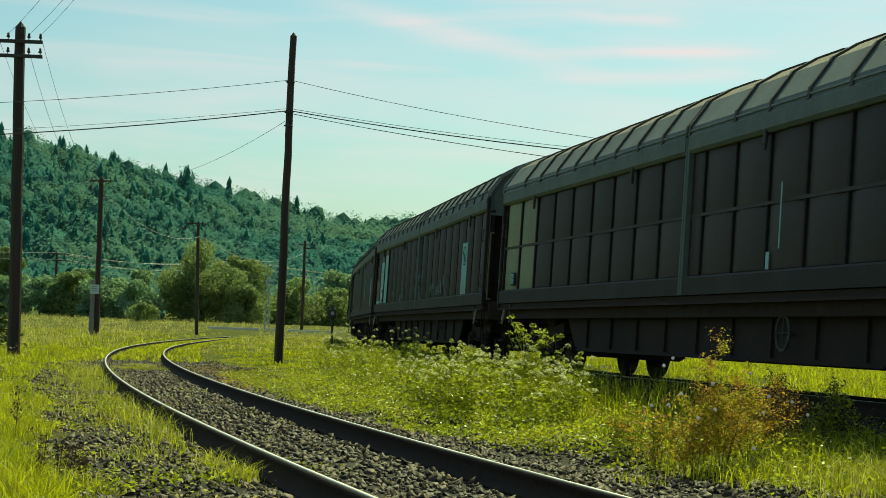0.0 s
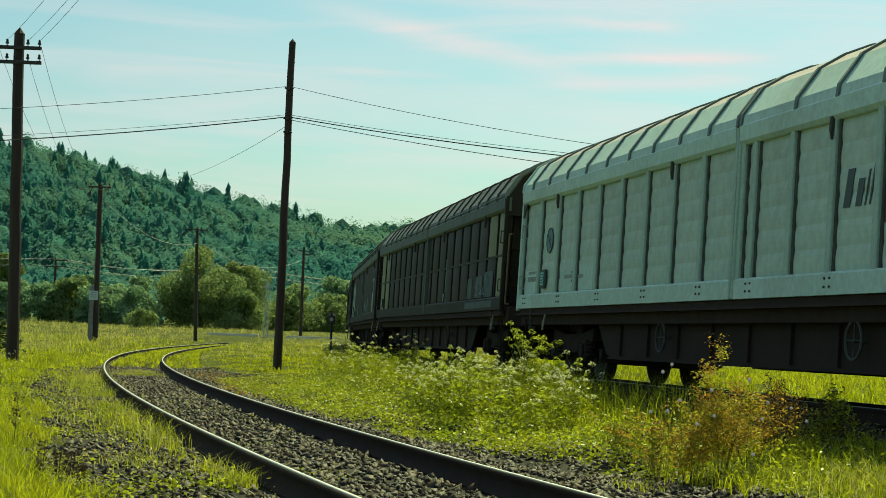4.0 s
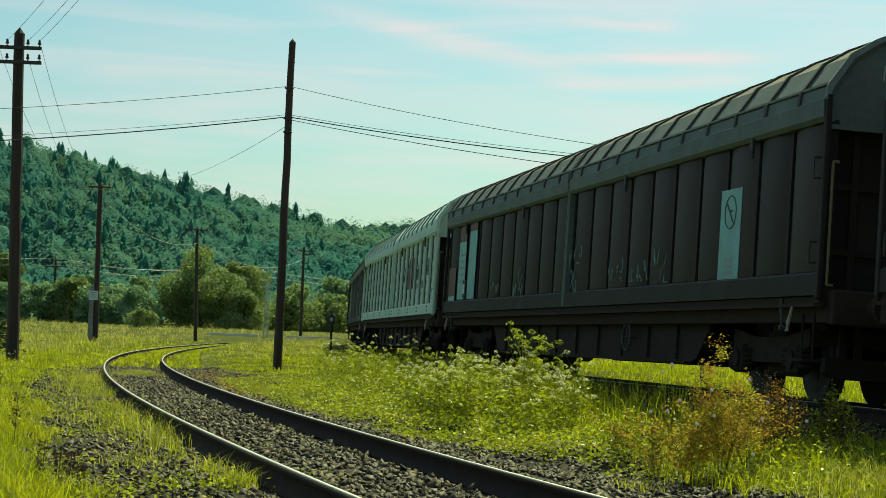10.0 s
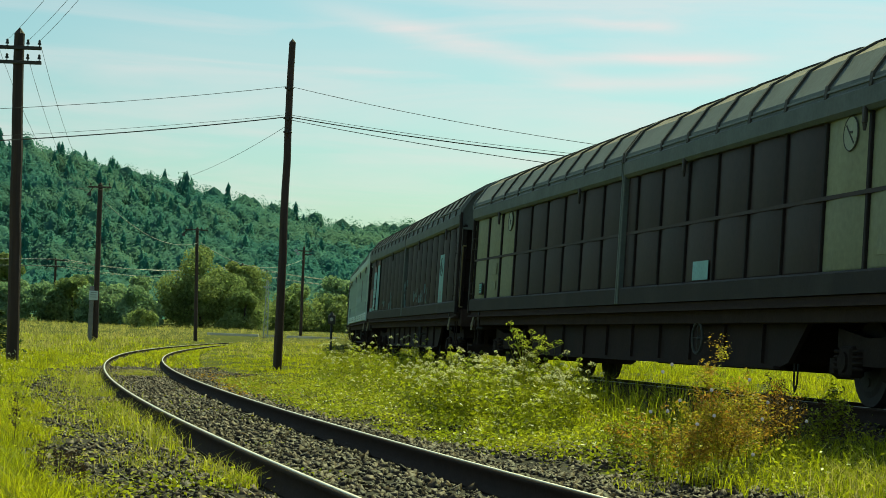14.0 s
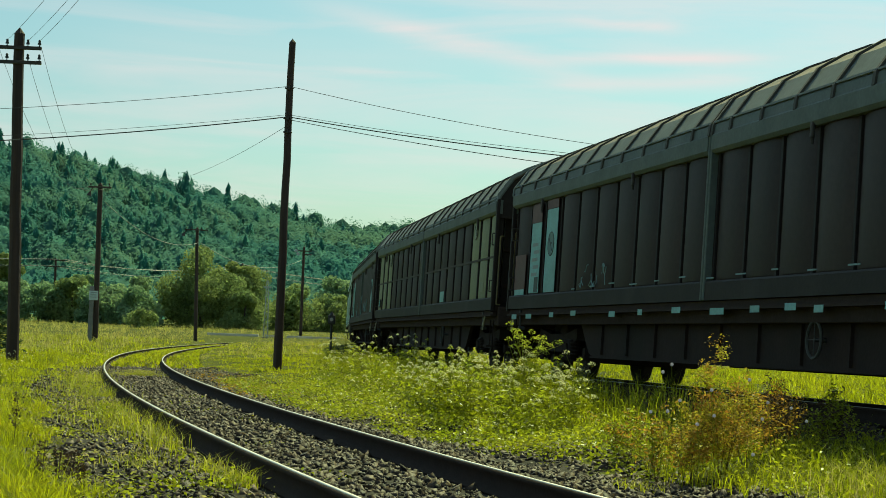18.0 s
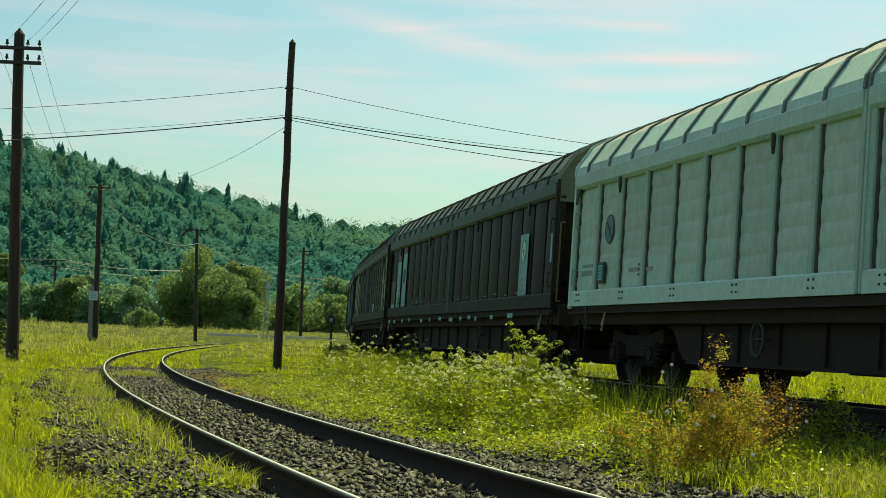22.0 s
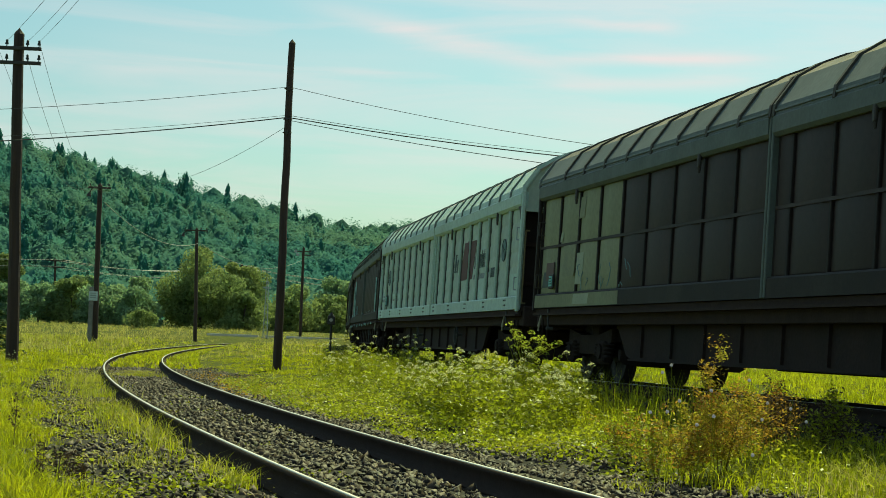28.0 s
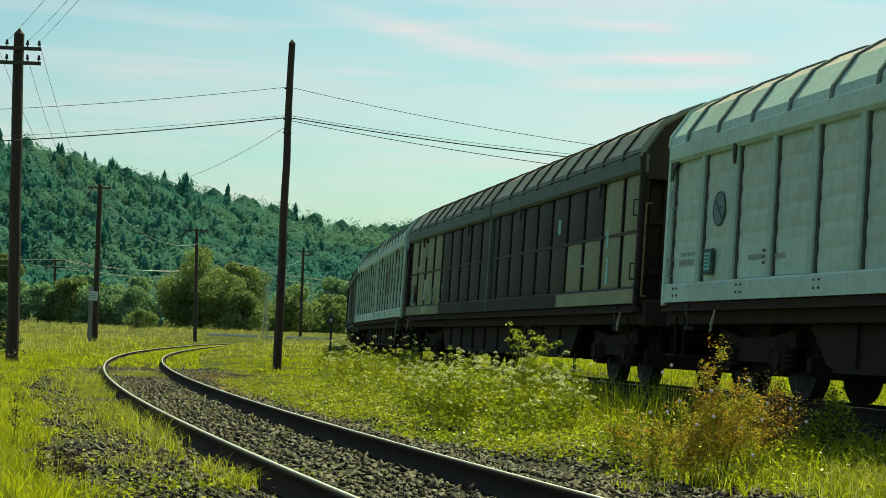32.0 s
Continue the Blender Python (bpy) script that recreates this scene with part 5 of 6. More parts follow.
def lumps(x, y, z, hh, kind):
    """Solid uneven hearts of the crowns, so that the wood is not see-through."""
    m, ring_n = len(x), 7
    lev = (0.18, 0.34, 0.36, 0.58, 0.60, 0.80, 0.82, 1.0) if kind == "fir" else (0.10, 0.28, 0.55, 0.80, 0.92)
    rad = (0.25, 0.17, 0.21, 0.11, 0.145, 0.05, 0.085, 0.0) if kind == "fir" else (0.12, 0.33, 0.38, 0.24, 0.0)
    an = np.arange(ring_n) / ring_n * 6.283
    lobe = 1 + 0.16 * np.sin(an[None, None] * 3 + rng.random((m, 1, 1)) * 6 + np.arange(len(lev))[None, :, None]) + 0.10 * rng.normal(size=(m, len(lev), ring_n))
    r = hh[:, None, None] * np.array(rad)[None, :, None] * lobe * (0.70 if kind == "fir" else 0.72)
    zz = hh[:, None, None] * np.array(lev)[None, :, None] + hh[:, None, None] * 0.03 * rng.normal(size=r.shape) * (np.array(rad)[None, :, None] > 0)
    v = np.stack([x[:, None, None] + np.cos(an) * r, y[:, None, None] + np.sin(an) * r, z[:, None, None] + zz], -1)
    i, j = np.meshgrid(np.arange(len(lev) - 1), np.arange(ring_n), indexing="ij")
    f = np.stack([i * ring_n + j, i * ring_n + (j + 1) % ring_n, (i + 1) * ring_n + (j + 1) % ring_n, (i + 1) * ring_n + j], -1).reshape(-1, 4)
    vs, fs = CORES[kind]
    fs.append(f[None] + (np.arange(m) * ring_n * len(lev))[:, None, None] + sum(len(q) for q in vs))
    vs.append(v.reshape(-1, 3))


for NT, lo, hi, dens in ((170, -0.29, 0.0, 1.6), (2900, -0.29, 0.06, 1.0), (450, -0.75, -0.29, 0.25), (700, 0.06, 0.7, 0.25)):
    ty = 385 + 430 * rng.random(NT) ** 0.8
    if NT < 200:
        ty = 690 + 60 * rng.random(NT)
    tx = (lo + (hi - lo) * rng.random(NT)) * ty
    kind = rng.random(NT) < np.where(tx < -0.13 * ty, 0.30, 0.10)
    hgt = np.where(kind, 10 + 6 * rng.random(NT), 7.5 + 5.5 * rng.random(NT)) * (1.25 if NT < 200 else 1.0)
    tz = ground_z(tx, ty) - (0.22 + 0.2 * rng.random(NT) if NT < 200 else 0.48) * hgt
    for sel, mname in ((kind, "fir"), (~kind, "broad")):
        m = int(sel.sum())
        x, y, z, hh = tx[sel], ty[sel], tz[sel], hgt[sel]
        npt = int((110 if mname == "fir" else 190) * dens)
        lumps(x, y, z, hh, mname)
        if mname == "fir":
            f = 0.42 + 0.58 * rng.random((m, npt)) ** 0.9
            an = rng.random((m, npt)) * 6.283
            r = (hh * (0.30 + 0.12 * rng.random(m)))[:, None] * (1 - f) ** 0.85 * (0.4 + 0.65 * rng.random((m, npt))) * (1 + 0.25 * np.sin(f * 30)) + 0.1
            c = np.stack([x[:, None] + np.cos(an) * r, y[:, None] + np.sin(an) * r, z[:, None] + hh[:, None] * (0.04 + 0.96 * f)], -1)
            sz = (0.34 + 0.4 * (1 - f))[..., None] * (0.7 + 0.6 * rng.random((m, npt, 1))) / math.sqrt(dens)
            o = np.stack([np.cos(an), np.sin(an), -0.35 + 0 * an], -1)
            t_ = np.stack([-np.sin(an), np.cos(an), 0.3 * rng.normal(size=an.shape)], -1)
            up_ = np.array([0, 0, 0.35]) * sz
            tri = np.stack([c - t_ * sz * 0.55 - o * sz * 0.3 + up_, c + o * sz * 1.1, c + t_ * sz * 0.55 - o * sz * 0.3 + up_], 2)
        else:
            v = rng.normal(size=(m, npt, 3))
            v /= np.linalg.norm(v, axis=-1, keepdims=True)
            v[..., 2] = np.where(v[..., 2] < -0.2, -v[..., 2], v[..., 2])
            lump = 1 + 0.24 * np.sin(3 * v[..., 0] + 5 * v[..., 2] + rng.random((m, 1)) * 6)
            c = np.stack([x, y, z + hh * 0.52], -1)[:, None] + v * lump[..., None] * np.stack([hh * 0.40, hh * 0.40, hh * 0.46], -1)[:, None] * (0.66 + 0.40 * rng.random((m, npt, 1)))
            sz = (0.3 + 0.36 * rng.random((m, npt, 1))) / math.sqrt(dens)
            a = np.cross(v + 0.4 * rng.normal(size=v.shape), rng.normal(size=v.shape))
            a /= np.linalg.norm(a, axis=-1, keepdims=True) + 1e-9
            b = np.cross(a, v)
            tri = np.stack([c - a * sz - b * sz * 0.5, c + b * sz, c + a * sz - b * sz * 0.5], 2)
        # leaves shade with the roundness of their crown, not each by its own tilt
        cn_ = c - np.stack([x, y, z + hh * (0.3 if mname == "fir" else 0.35)], -1)[:, None]
        cn_ = cn_ / hh[:, None, None] * 1.6 + np.array([0, 0, 0.7])
        cn_ /= np.linalg.norm(cn_, axis=-1, keepdims=True)
        flip = (np.cross(tri[:, :, 1] - tri[:, :, 0], tri[:, :, 2] - tri[:, :, 0]) * cn_).sum(-1) < 0
        tri[flip] = tri[flip][:, ::-1]
        NORM.append((np.repeat(cn_.reshape(-1, 3), 3, 0), mname))
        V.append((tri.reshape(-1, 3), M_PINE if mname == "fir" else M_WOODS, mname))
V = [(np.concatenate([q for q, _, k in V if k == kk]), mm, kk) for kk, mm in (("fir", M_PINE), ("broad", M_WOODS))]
for q, mm, mname in V:
    me = mesh_np("forest", q, np.arange(len(q)).reshape(-1, 3), mm)
    me.polygons.foreach_set("use_smooth", np.ones(len(me.polygons), bool))
    me.normals_split_custom_set_from_vertices(np.concatenate([a for a, k in NORM if k == mname]).tolist())
    tagged(new("hillside_forest", me), "dark haze-tinted spruces on the far hillside" if mname == "fir" else "haze-tinted broadleaf woods on the far hillside", "forest", kind="stuff")
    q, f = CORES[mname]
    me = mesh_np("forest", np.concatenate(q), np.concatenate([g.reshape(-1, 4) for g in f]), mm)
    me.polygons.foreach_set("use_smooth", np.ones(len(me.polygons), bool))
    tagged(new("hillside_forest", me), "dense haze-tinted tree crowns on the far hillside", "forest", kind="stuff")


# ---------- ballast ----------
def stones(name, pts, size, rng, material, label):
    """Angular stones: six-sided lumps with jittered corners, lying at random."""
    base = np.array([(i_, j_, k_) for i_ in (-1, 1) for j_ in (-1, 1) for k_ in (-1, 1)], float)
    fc = np.array([(0, 1, 3, 2), (4, 6, 7, 5), (0, 4, 5, 1), (2, 3, 7, 6), (0, 2, 6, 4), (1, 5, 7, 3)])
    n = len(pts)
    v = base[None] * (0.62 + 0.22 * rng.random((n, 8, 1))) + 0.13 * rng.normal(size=(n, 8, 3)) + 0.25 * rng.normal(size=(n, 1, 3)) * base[None] * base[None][:, :, (1, 2, 0)]
    v = v * (0.55 + 0.55 * rng.random((n, 1, 3))) * (size * (0.6 + 0.9 * rng.random(n) ** 2))[:, None, None]
    q_ = rng.normal(size=(n, 4))
    q_ /= np.linalg.norm(q_, axis=1)[:, None]
    w_, u_ = q_[:, :1], q_[:, 1:]
    t_ = 2 * np.cross(u_[:, None], v)
    v = v + w_[:, None] * t_ + np.cross(u_[:, None], t_)
    v += pts[:, None]
    f = (np.arange(n) * 8)[:, None, None] + fc[None]
    return tagged(new(name, mesh_np(name, v.reshape(-1, 3), f.reshape(-1, 4), material)), label, "ballast", kind="stuff")


def along(tr, s, lat):
    S, X, Y, h = tr
    hh = np.interp(s, S, h)
    return np.interp(s, S, X) + lat * np.cos(hh), np.interp(s, S, Y) - lat * np.sin(hh)


rng = np.random.default_rng(21)
n = 41000
s = -3 + 55 * rng.random(n) ** 1.6
lat = (-2.3 + 5.3 * rng.random(n)) * np.interp(s, (30, 45), (1.0, 0.55))
x, y = along(SIDE, s, lat)
keep = ~((np.abs(np.abs(lat) - 0.75) < 0.09)) & ((lat > -1.0) | (rng.random(n) < 0.6)) & (np.sin(s * 0.9 + lat) + np.sin(s * 2.3) * 0.6 - 0.55 * np.maximum(-lat - 1.2, 0) * 2 > -1.9)
x, y = x[keep], y[keep]
z = ground_z(x, y) + 0.0
stones("track_ballast", np.stack([x, y, z], -1), 0.029, rng, M_STONE, "grey-brown crushed stone ballast of the siding")
n = 6000
s = -2 + 30 * rng.random(n)
lat = -2.0 + 4.0 * rng.random(n)
x, y = along(MAIN, s, lat)
keep = np.abs(np.abs(lat) - 0.75) > 0.09
x, y = x[keep], y[keep]
stones("track_ballast", np.stack([x, y, ground_z(x, y)], -1), 0.04, rng, M_STONE, "dark crushed stone ballast under the train")


# ---------- grass ----------
def blades(name, x, y, z, h, w, lean, rng, material, label, curl=0.5):
    n = len(x)
    an = rng.random(n) * 6.283
    wx, wy = np.cos(an) * w / 2, np.sin(an) * w / 2
    la = rng.random(n) * 6.283
    lx, ly = np.cos(la) * lean * h * rng.random(n), np.sin(la) * lean * h * rng.random(n)
    b = np.stack([x, y, z - 0.02], -1)
    wv = np.stack([wx, wy, 0 * wx], -1)
    m1 = b + np.stack([lx * 0.3, ly * 0.3, h * 0.55], -1)
    tp = b + np.stack([lx * (1 + curl * 0.4), ly * (1 + curl * 0.4), h * (1 - 0.25 * curl * rng.random(n))], -1)
    v = np.stack([b - wv, b + wv, m1 + wv * 0.75, m1 - wv * 0.75, tp], 1).reshape(-1, 3)
    o = (np.arange(n) * 5)[:, None]
    # two triangles below, one tip
    f = np.concatenate([o + np.array([[0, 1, 2]]), o + np.array([[0, 2, 3]]), o + np.array([[3, 2, 4]])], 0)
    return tagged(new(name, mesh_np(name, v, f, material)), label, "grass", kind="stuff")


def wedge(n, y0, y1, rng, wide=1.12, p=1.0):
    """Points over the stretch of ground before the camera."""
    y = y0 + (y1 - y0) * rng.random(n) ** p
    x = (rng.random(n) * 2 - 1) * y * 0.245 * wide
    return x, y


def patchy(x, y, k=1.0, o=0.0):
    return 0.5 + 0.28 * np.sin(x * 2.1 * k + 1.7 * np.sin(y * 0.8 * k + o)) + 0.22 * np.sin(y * 1.7 * k + 2.0 * np.sin(x * 1.3 * k + o))


rng = np.random.default_rng(31)


def meadow(name, clumps, per, y0, y1, hmin, hmax, w, rad, p, material, label):
    """Grass in tufts: blades fan out of many small clumps of uneven height."""
    x, y = wedge(clumps, y0, y1, rng, 1.15, p)
    ds, ss = off_track(SIDE, x, y)
    dm, sm = off_track(MAIN, x, y)
    left = np.where(ss < 0, 1, 0)
    pat, pat2 = patchy(x, y), patchy(x, y, 3.1, 1.0)
    edge = np.interp(y, (10, 18, 22, 30), (2.5, 2.4, 1.85, 1.7))
    far_ = np.interp(y, (34, 48, 70, 90), (1.0, 0.55, 0.5, 0.45))
    edge = edge * far_
    gone = smooth(1.72, 2.15, ds / far_ + 0.4 * (pat - 0.5)) * left + smooth(-0.2, 0.5, ds - edge + 0.7 * (pat - 0.5)) * (1 - left)
    gone = gone * smooth(1.45, 2.2, dm + 0.5 * (pat - 0.5))
    keep = rng.random(clumps) < gone * (0.45 + 0.6 * pat2)
    x, y, pat, gone = x[keep], y[keep], (0.5 * pat + 0.5 * pat2)[keep], gone[keep]
    hc = (hmin + (hmax - hmin) * rng.random(len(x)) ** 1.5) * (0.4 + 0.85 * pat) * (0.4 + 0.6 * gone)
    hc = hc * np.where(ss[keep] > 0, 0.28 + 0.72 * smooth(0.7, 2.6, ds[keep] - edge[keep]), 0.6 + 0.4 * smooth(1.6, 2.6, ds[keep]))
    hc = hc * np.where((ss[keep] > 0) & (sm[keep] < 0), 0.62, 1.0)
    z = ground_z(x, y)
    n = len(x) * per
    an, d = rng.random(n) * 6.283, rad * np.sqrt(rng.random(n))
    bx, by = np.repeat(x, per) + np.cos(an) * d, np.repeat(y, per) + np.sin(an) * d
    h = np.repeat(hc, per) * (0.45 + 0.65 * rng.random(n))
    return blades(name, bx, by, np.repeat(z, per), h, w, 0.75, rng, material, label, 0.9)


meadow("meadow_grass", 8000, 20, 8.5, 24, 0.07, 0.36, 0.0075, 0.05, 0.8, M_GRASS, "lush sunlit green grass beside the tracks")
meadow("meadow_grass", 17500, 12, 24, 62, 0.09, 0.32, 0.013, 0.08, 0.9, M_GRASS, "sunlit green meadow grass")
meadow("meadow_grass", 9500, 8, 62, 245, 0.2, 0.7, 0.032, 0.3, 0.9, M_DRY, "pale flowering meadow grass in the distance")
meadow("meadow_grass", 9000, 8, 46, 130, 0.14, 0.36, 0.03, 0.25, 1.0, M_GRASS, "green meadow grass in the distance")

meadow("meadow_grass", 5500, 9, 44, 86, 0.10, 0.24, 0.026, 0.2, 1.0, M_HERB, "low lush weeds and grass of the far verge")

# rank grass at the near left, hiding the edge of the gravel
n = 1500
s = -1 + 15 * rng.random(n)
lat = -2.3 - 3.2 * rng.random(n) ** 1.2
x, y = along(SIDE, s, lat)
pat = patchy(x, y, 1.7, 0.4)
ok = rng.random(n) < 0.25 + pat
x, y, pat = x[ok], y[ok], pat[ok]
per = 24
an, d = rng.random(len(x) * per) * 6.283, 0.09 * np.sqrt(rng.random(len(x) * per))
bx, by = np.repeat(x, per) + np.cos(an) * d, np.repeat(y, per) + np.sin(an) * d
blades("meadow_grass", bx, by, ground_z(bx, by), np.repeat(0.16 + 0.3 * pat * rng.random(len(x)), per) * (0.45 + 0.65 * rng.random(len(bx))), 0.008, 0.8, rng, M_GRASS, "rank lush grass beside the gravel", 0.9)


# ---------- herbs and flowers along the tracks ----------
def leaves_at(p, size, rng, flat=0.5):
    """Small leaves at given points."""
    n = len(p)
    a = rng.normal(size=(n, 3))
    a[:, 2] *= flat
    a /= np.linalg.norm(a, axis=1)[:, None]
    u = rng.normal(size=(n, 3))
    b = np.cross(a, u)
    b /= np.linalg.norm(b, axis=1)[:, None] + 1e-9
    s = (size * (0.5 + rng.random(n)))[:, None]
    q = np.stack([p - a * s, p - b * s * 0.45, p + a * s, p + b * s * 0.45], 1)
    return q.reshape(-1, 3), np.arange(4 * n).reshape(n, 4)


def carpet(n, cond, hmax, size, material, y0, y1, label, seed, p=0.9):
    rng = np.random.default_rng(seed)
    x, y = wedge(n, y0, y1, rng, 1.12, p)
    ds, ss = off_track(SIDE, x, y)
    dm, sm = off_track(MAIN, x, y)
    keep = cond(x, y, ds, ss, dm, sm, patchy(x, y, 1.4, 2.0)) > rng.random(n)
    x, y = x[keep], y[keep]
    z = ground_z(x, y) + hmax * rng.random(len(x)) ** 1.3 * (0.3 + 0.9 * patchy(x, y, 2.2, 0.5))
    q, f = leaves_at(np.stack([x, y, z], -1), size, rng)
    return tagged(new("leafy_ground_cover", mesh_np("leaves", q, f, material)), label, "weeds", kind="stuff")


carpet(400000, lambda x, y, ds, ss, dm, sm, p: (ss > 0) * (sm < 0) * smooth(-0.25, 0.3, ds - np.interp(y, (10, 18, 22, 30), (2.5, 2.4, 1.85, 1.7)) + 0.6 * (p - 0.5)) * (1 - smooth(1.8, 3.0, ds - np.interp(y, (10, 18, 22, 30), (2.5, 2.4, 1.85, 1.7)))) * (0.4 + 0.9 * p) * (1 - 0.7 * smooth(1.3, 1.9, x) * (y < 18.5)), 0.19, 0.021, M_HERB, 10, 40, "low leafy clover and weeds beside the rail", 51)
carpet(130000, lambda x, y, ds, ss, dm, sm, p: (ss < 0) * smooth(0.9, 1.1, ds) * (1 - smooth(2.6, 3.6, ds)) * smooth(0.42, 0.8, p), 0.15, 0.018, M_HERB, 9, 40, "patchy weeds on the gravel shoulder", 52)
carpet(120000, lambda x, y, ds, ss, dm, sm, p: (sm < 0) * smooth(1.4, 1.9, dm) * (1 - smooth(3.2, 4.6, dm)) * (0.2 + 0.7 * p), 0.32, 0.016, M_HERB, 14, 45, "rank leafy weeds along the train's track", 53)
carpet(70000, lambda x, y, ds, ss, dm, sm, p: (ds < 0.62) * smooth(0.62, 0.9, p) * 0.5, 0.05, 0.014, M_HERB, 10, 34, "scattered small weeds between the rails", 54)
carpet(60000, lambda x, y, ds, ss, dm, sm, p: (ss > 1.15) * (ss < 2.4) * (y > 30) * (y < 44) * smooth(0.3, 0.6, p) * 0.6, 0.14, 0.02, M_RUST, 28, 46, "russet low weeds beside the rail", 55)
carpet(60000, lambda x, y, ds, ss, dm, sm, p: (ss < -0.85) * (ss > -2.2) * smooth(0.5, 0.8, 1 - p) * 0.8, 0.10, 0.015, M_DRY, 9, 30, "straw and withered leaves on the gravel", 56)
# grass tufts that lean over the outer rail
rng = np.random.default_rng(61)
tx_, ty_, th_ = [], [], []
for s0, lat0, rad, n, hh in ((6.2, -1.05, 0.35, 130, 0.26), (7.6, -1.05, 0.4, 200, 0.32), (9.6, -1.1, 0.5, 230, 0.30), (11.7, -1.15, 0.5, 200, 0.28), (3.6, -1.0, 0.3, 120, 0.2), (2.4, -1.0, 0.22, 300, 0.2), (5.0, -1.2, 0.5, 60, 0.2), (8.6, -1.35, 0.7, 120, 0.2), (10.6, -1.5, 0.7, 120, 0.2),
                             (18.0, -1.15, 0.8, 420, 0.26), (22.0, -1.3, 1.0, 420, 0.3), (26.0, -1.1, 0.8, 520, 0.34), (14.0, -1.15, 0.8, 300, 0.25), (32.0, 0.0, 0.9, 1300, 0.14), (35.0, 0.1, 0.8, 900, 0.12),
                             (4.5, -1.5, 0.5, 160, 0.14), (3.0, 2.1, 0.3, 160, 0.12), (-0.6, 2.75, 0.6, 600, 0.3), (0.6, 3.1, 0.8, 800, 0.34), (2.0, 3.6, 0.9, 800, 0.34)):
    ss_ = s0 + rad * rng.normal(size=n) * 0.6
    ll_ = lat0 + 0.3 * rad * rng.normal(size=n)
    ll_ = np.where((np.abs(lat0) < 0.5), lat0 + 0.28 * rng.normal(size=n), ll_)
    ll_ = np.where(np.abs(np.abs(ll_) - 0.75) < 0.07, ll_ + 0.16 * np.sign(lat0 + 1e-6), ll_)
    x, y = along(SIDE, ss_, ll_)
    tx_.append(x), ty_.append(y), th_.append(hh * (0.35 + 0.65 * rng.random(n)))
n = 12000
ss_ = 40 + 105 * rng.random(n)
ll_ = -1.9 + 3.8 * rng.random(n)
ll_ = np.where(np.abs(np.abs(ll_) - 0.75) < 0.1, ll_ + 0.22, ll_)
x, y = along(SIDE, ss_, ll_)
blades("grass_tufts", x, y, ground_z(x, y), 0.09 + 0.10 * rng.random(n), 0.05, 0.9, rng, M_GRASS, "short grass overgrowing the far bend of the siding", 0.8)
x, y, h_ = np.concatenate(tx_), np.concatenate(ty_), np.concatenate(th_)
brown = rng.random(len(x)) < 0.3
for sel, mm, lab in ((~brown, M_GRASS, "loose grass tufts growing through the gravel"), (brown, M_DRY, "straw-coloured grass tufts growing through the gravel")):
    blades("grass_tufts", x[sel], y[sel], ground_z(x[sel], y[sel]), h_[sel] * np.where(mm == M_DRY, 1.15, 1.0), 0.007, 0.95, rng, mm, lab, 1.0)


n = 1300
x = 1.75 + 2.1 * rng.random(n)
y = 13.2 + 3.2 * rng.random(n)
ds, ss = off_track(SIDE, x, y)
dm, sm = off_track(MAIN, x, y)
ok = (ss > 2.5) & (sm < -2.2) & (rng.random(n) < 0.25 + patchy(x, y, 2.0, 0.7))
x, y = x[ok], y[ok]
blades("grass_tufts", x, y, ground_z(x, y), 0.12 + 0.2 * rng.random(len(x)), 0.009, 1.0, rng, M_GRASS, "rank arching grass in front of the russet weeds", 1.0)


def umbel_mesh(bm_list, c, r, rng, n=40):
    """Flower head: a shallow dome of tiny florets with rays beneath."""
    q = []
    for _ in range(n):
        a, d = rng.random() * 6.283, math.sqrt(rng.random()) * r
        p = np.array(c) + np.array([math.cos(a) * d, math.sin(a) * d, 0.9 * r * (1 - (d / r) ** 2) + 0.004 * rng.normal()])
        q.append(p)
    return np.array(q)


def tube_np(a, b, r):
    a, b = np.array(a, float), np.array(b, float)
    d = b - a
    u = np.cross(d, (0.3, 1, 0.2))
    u /= np.linalg.norm(u) + 1e-9
    w = np.cross(d, u)
    w /= np.linalg.norm(w) + 1e-9
    o = [u, -0.5 * u + 0.87 * w, -0.5 * u - 0.87 * w]
    v = [a + k * r for k in o] + [b + k * r * 0.7 for k in o]
    return v, [(0, 1, 4, 3), (1, 2, 5, 4), (2, 0, 3, 5)]


def join_tubes(segs):
    V, Fc = [], []
    for a, b, r in segs:
        v, f = tube_np(a, b, r)
        Fc += [tuple(i + len(V) for i in t) for t in f]
        V += v
    return np.array(V), np.array(Fc)


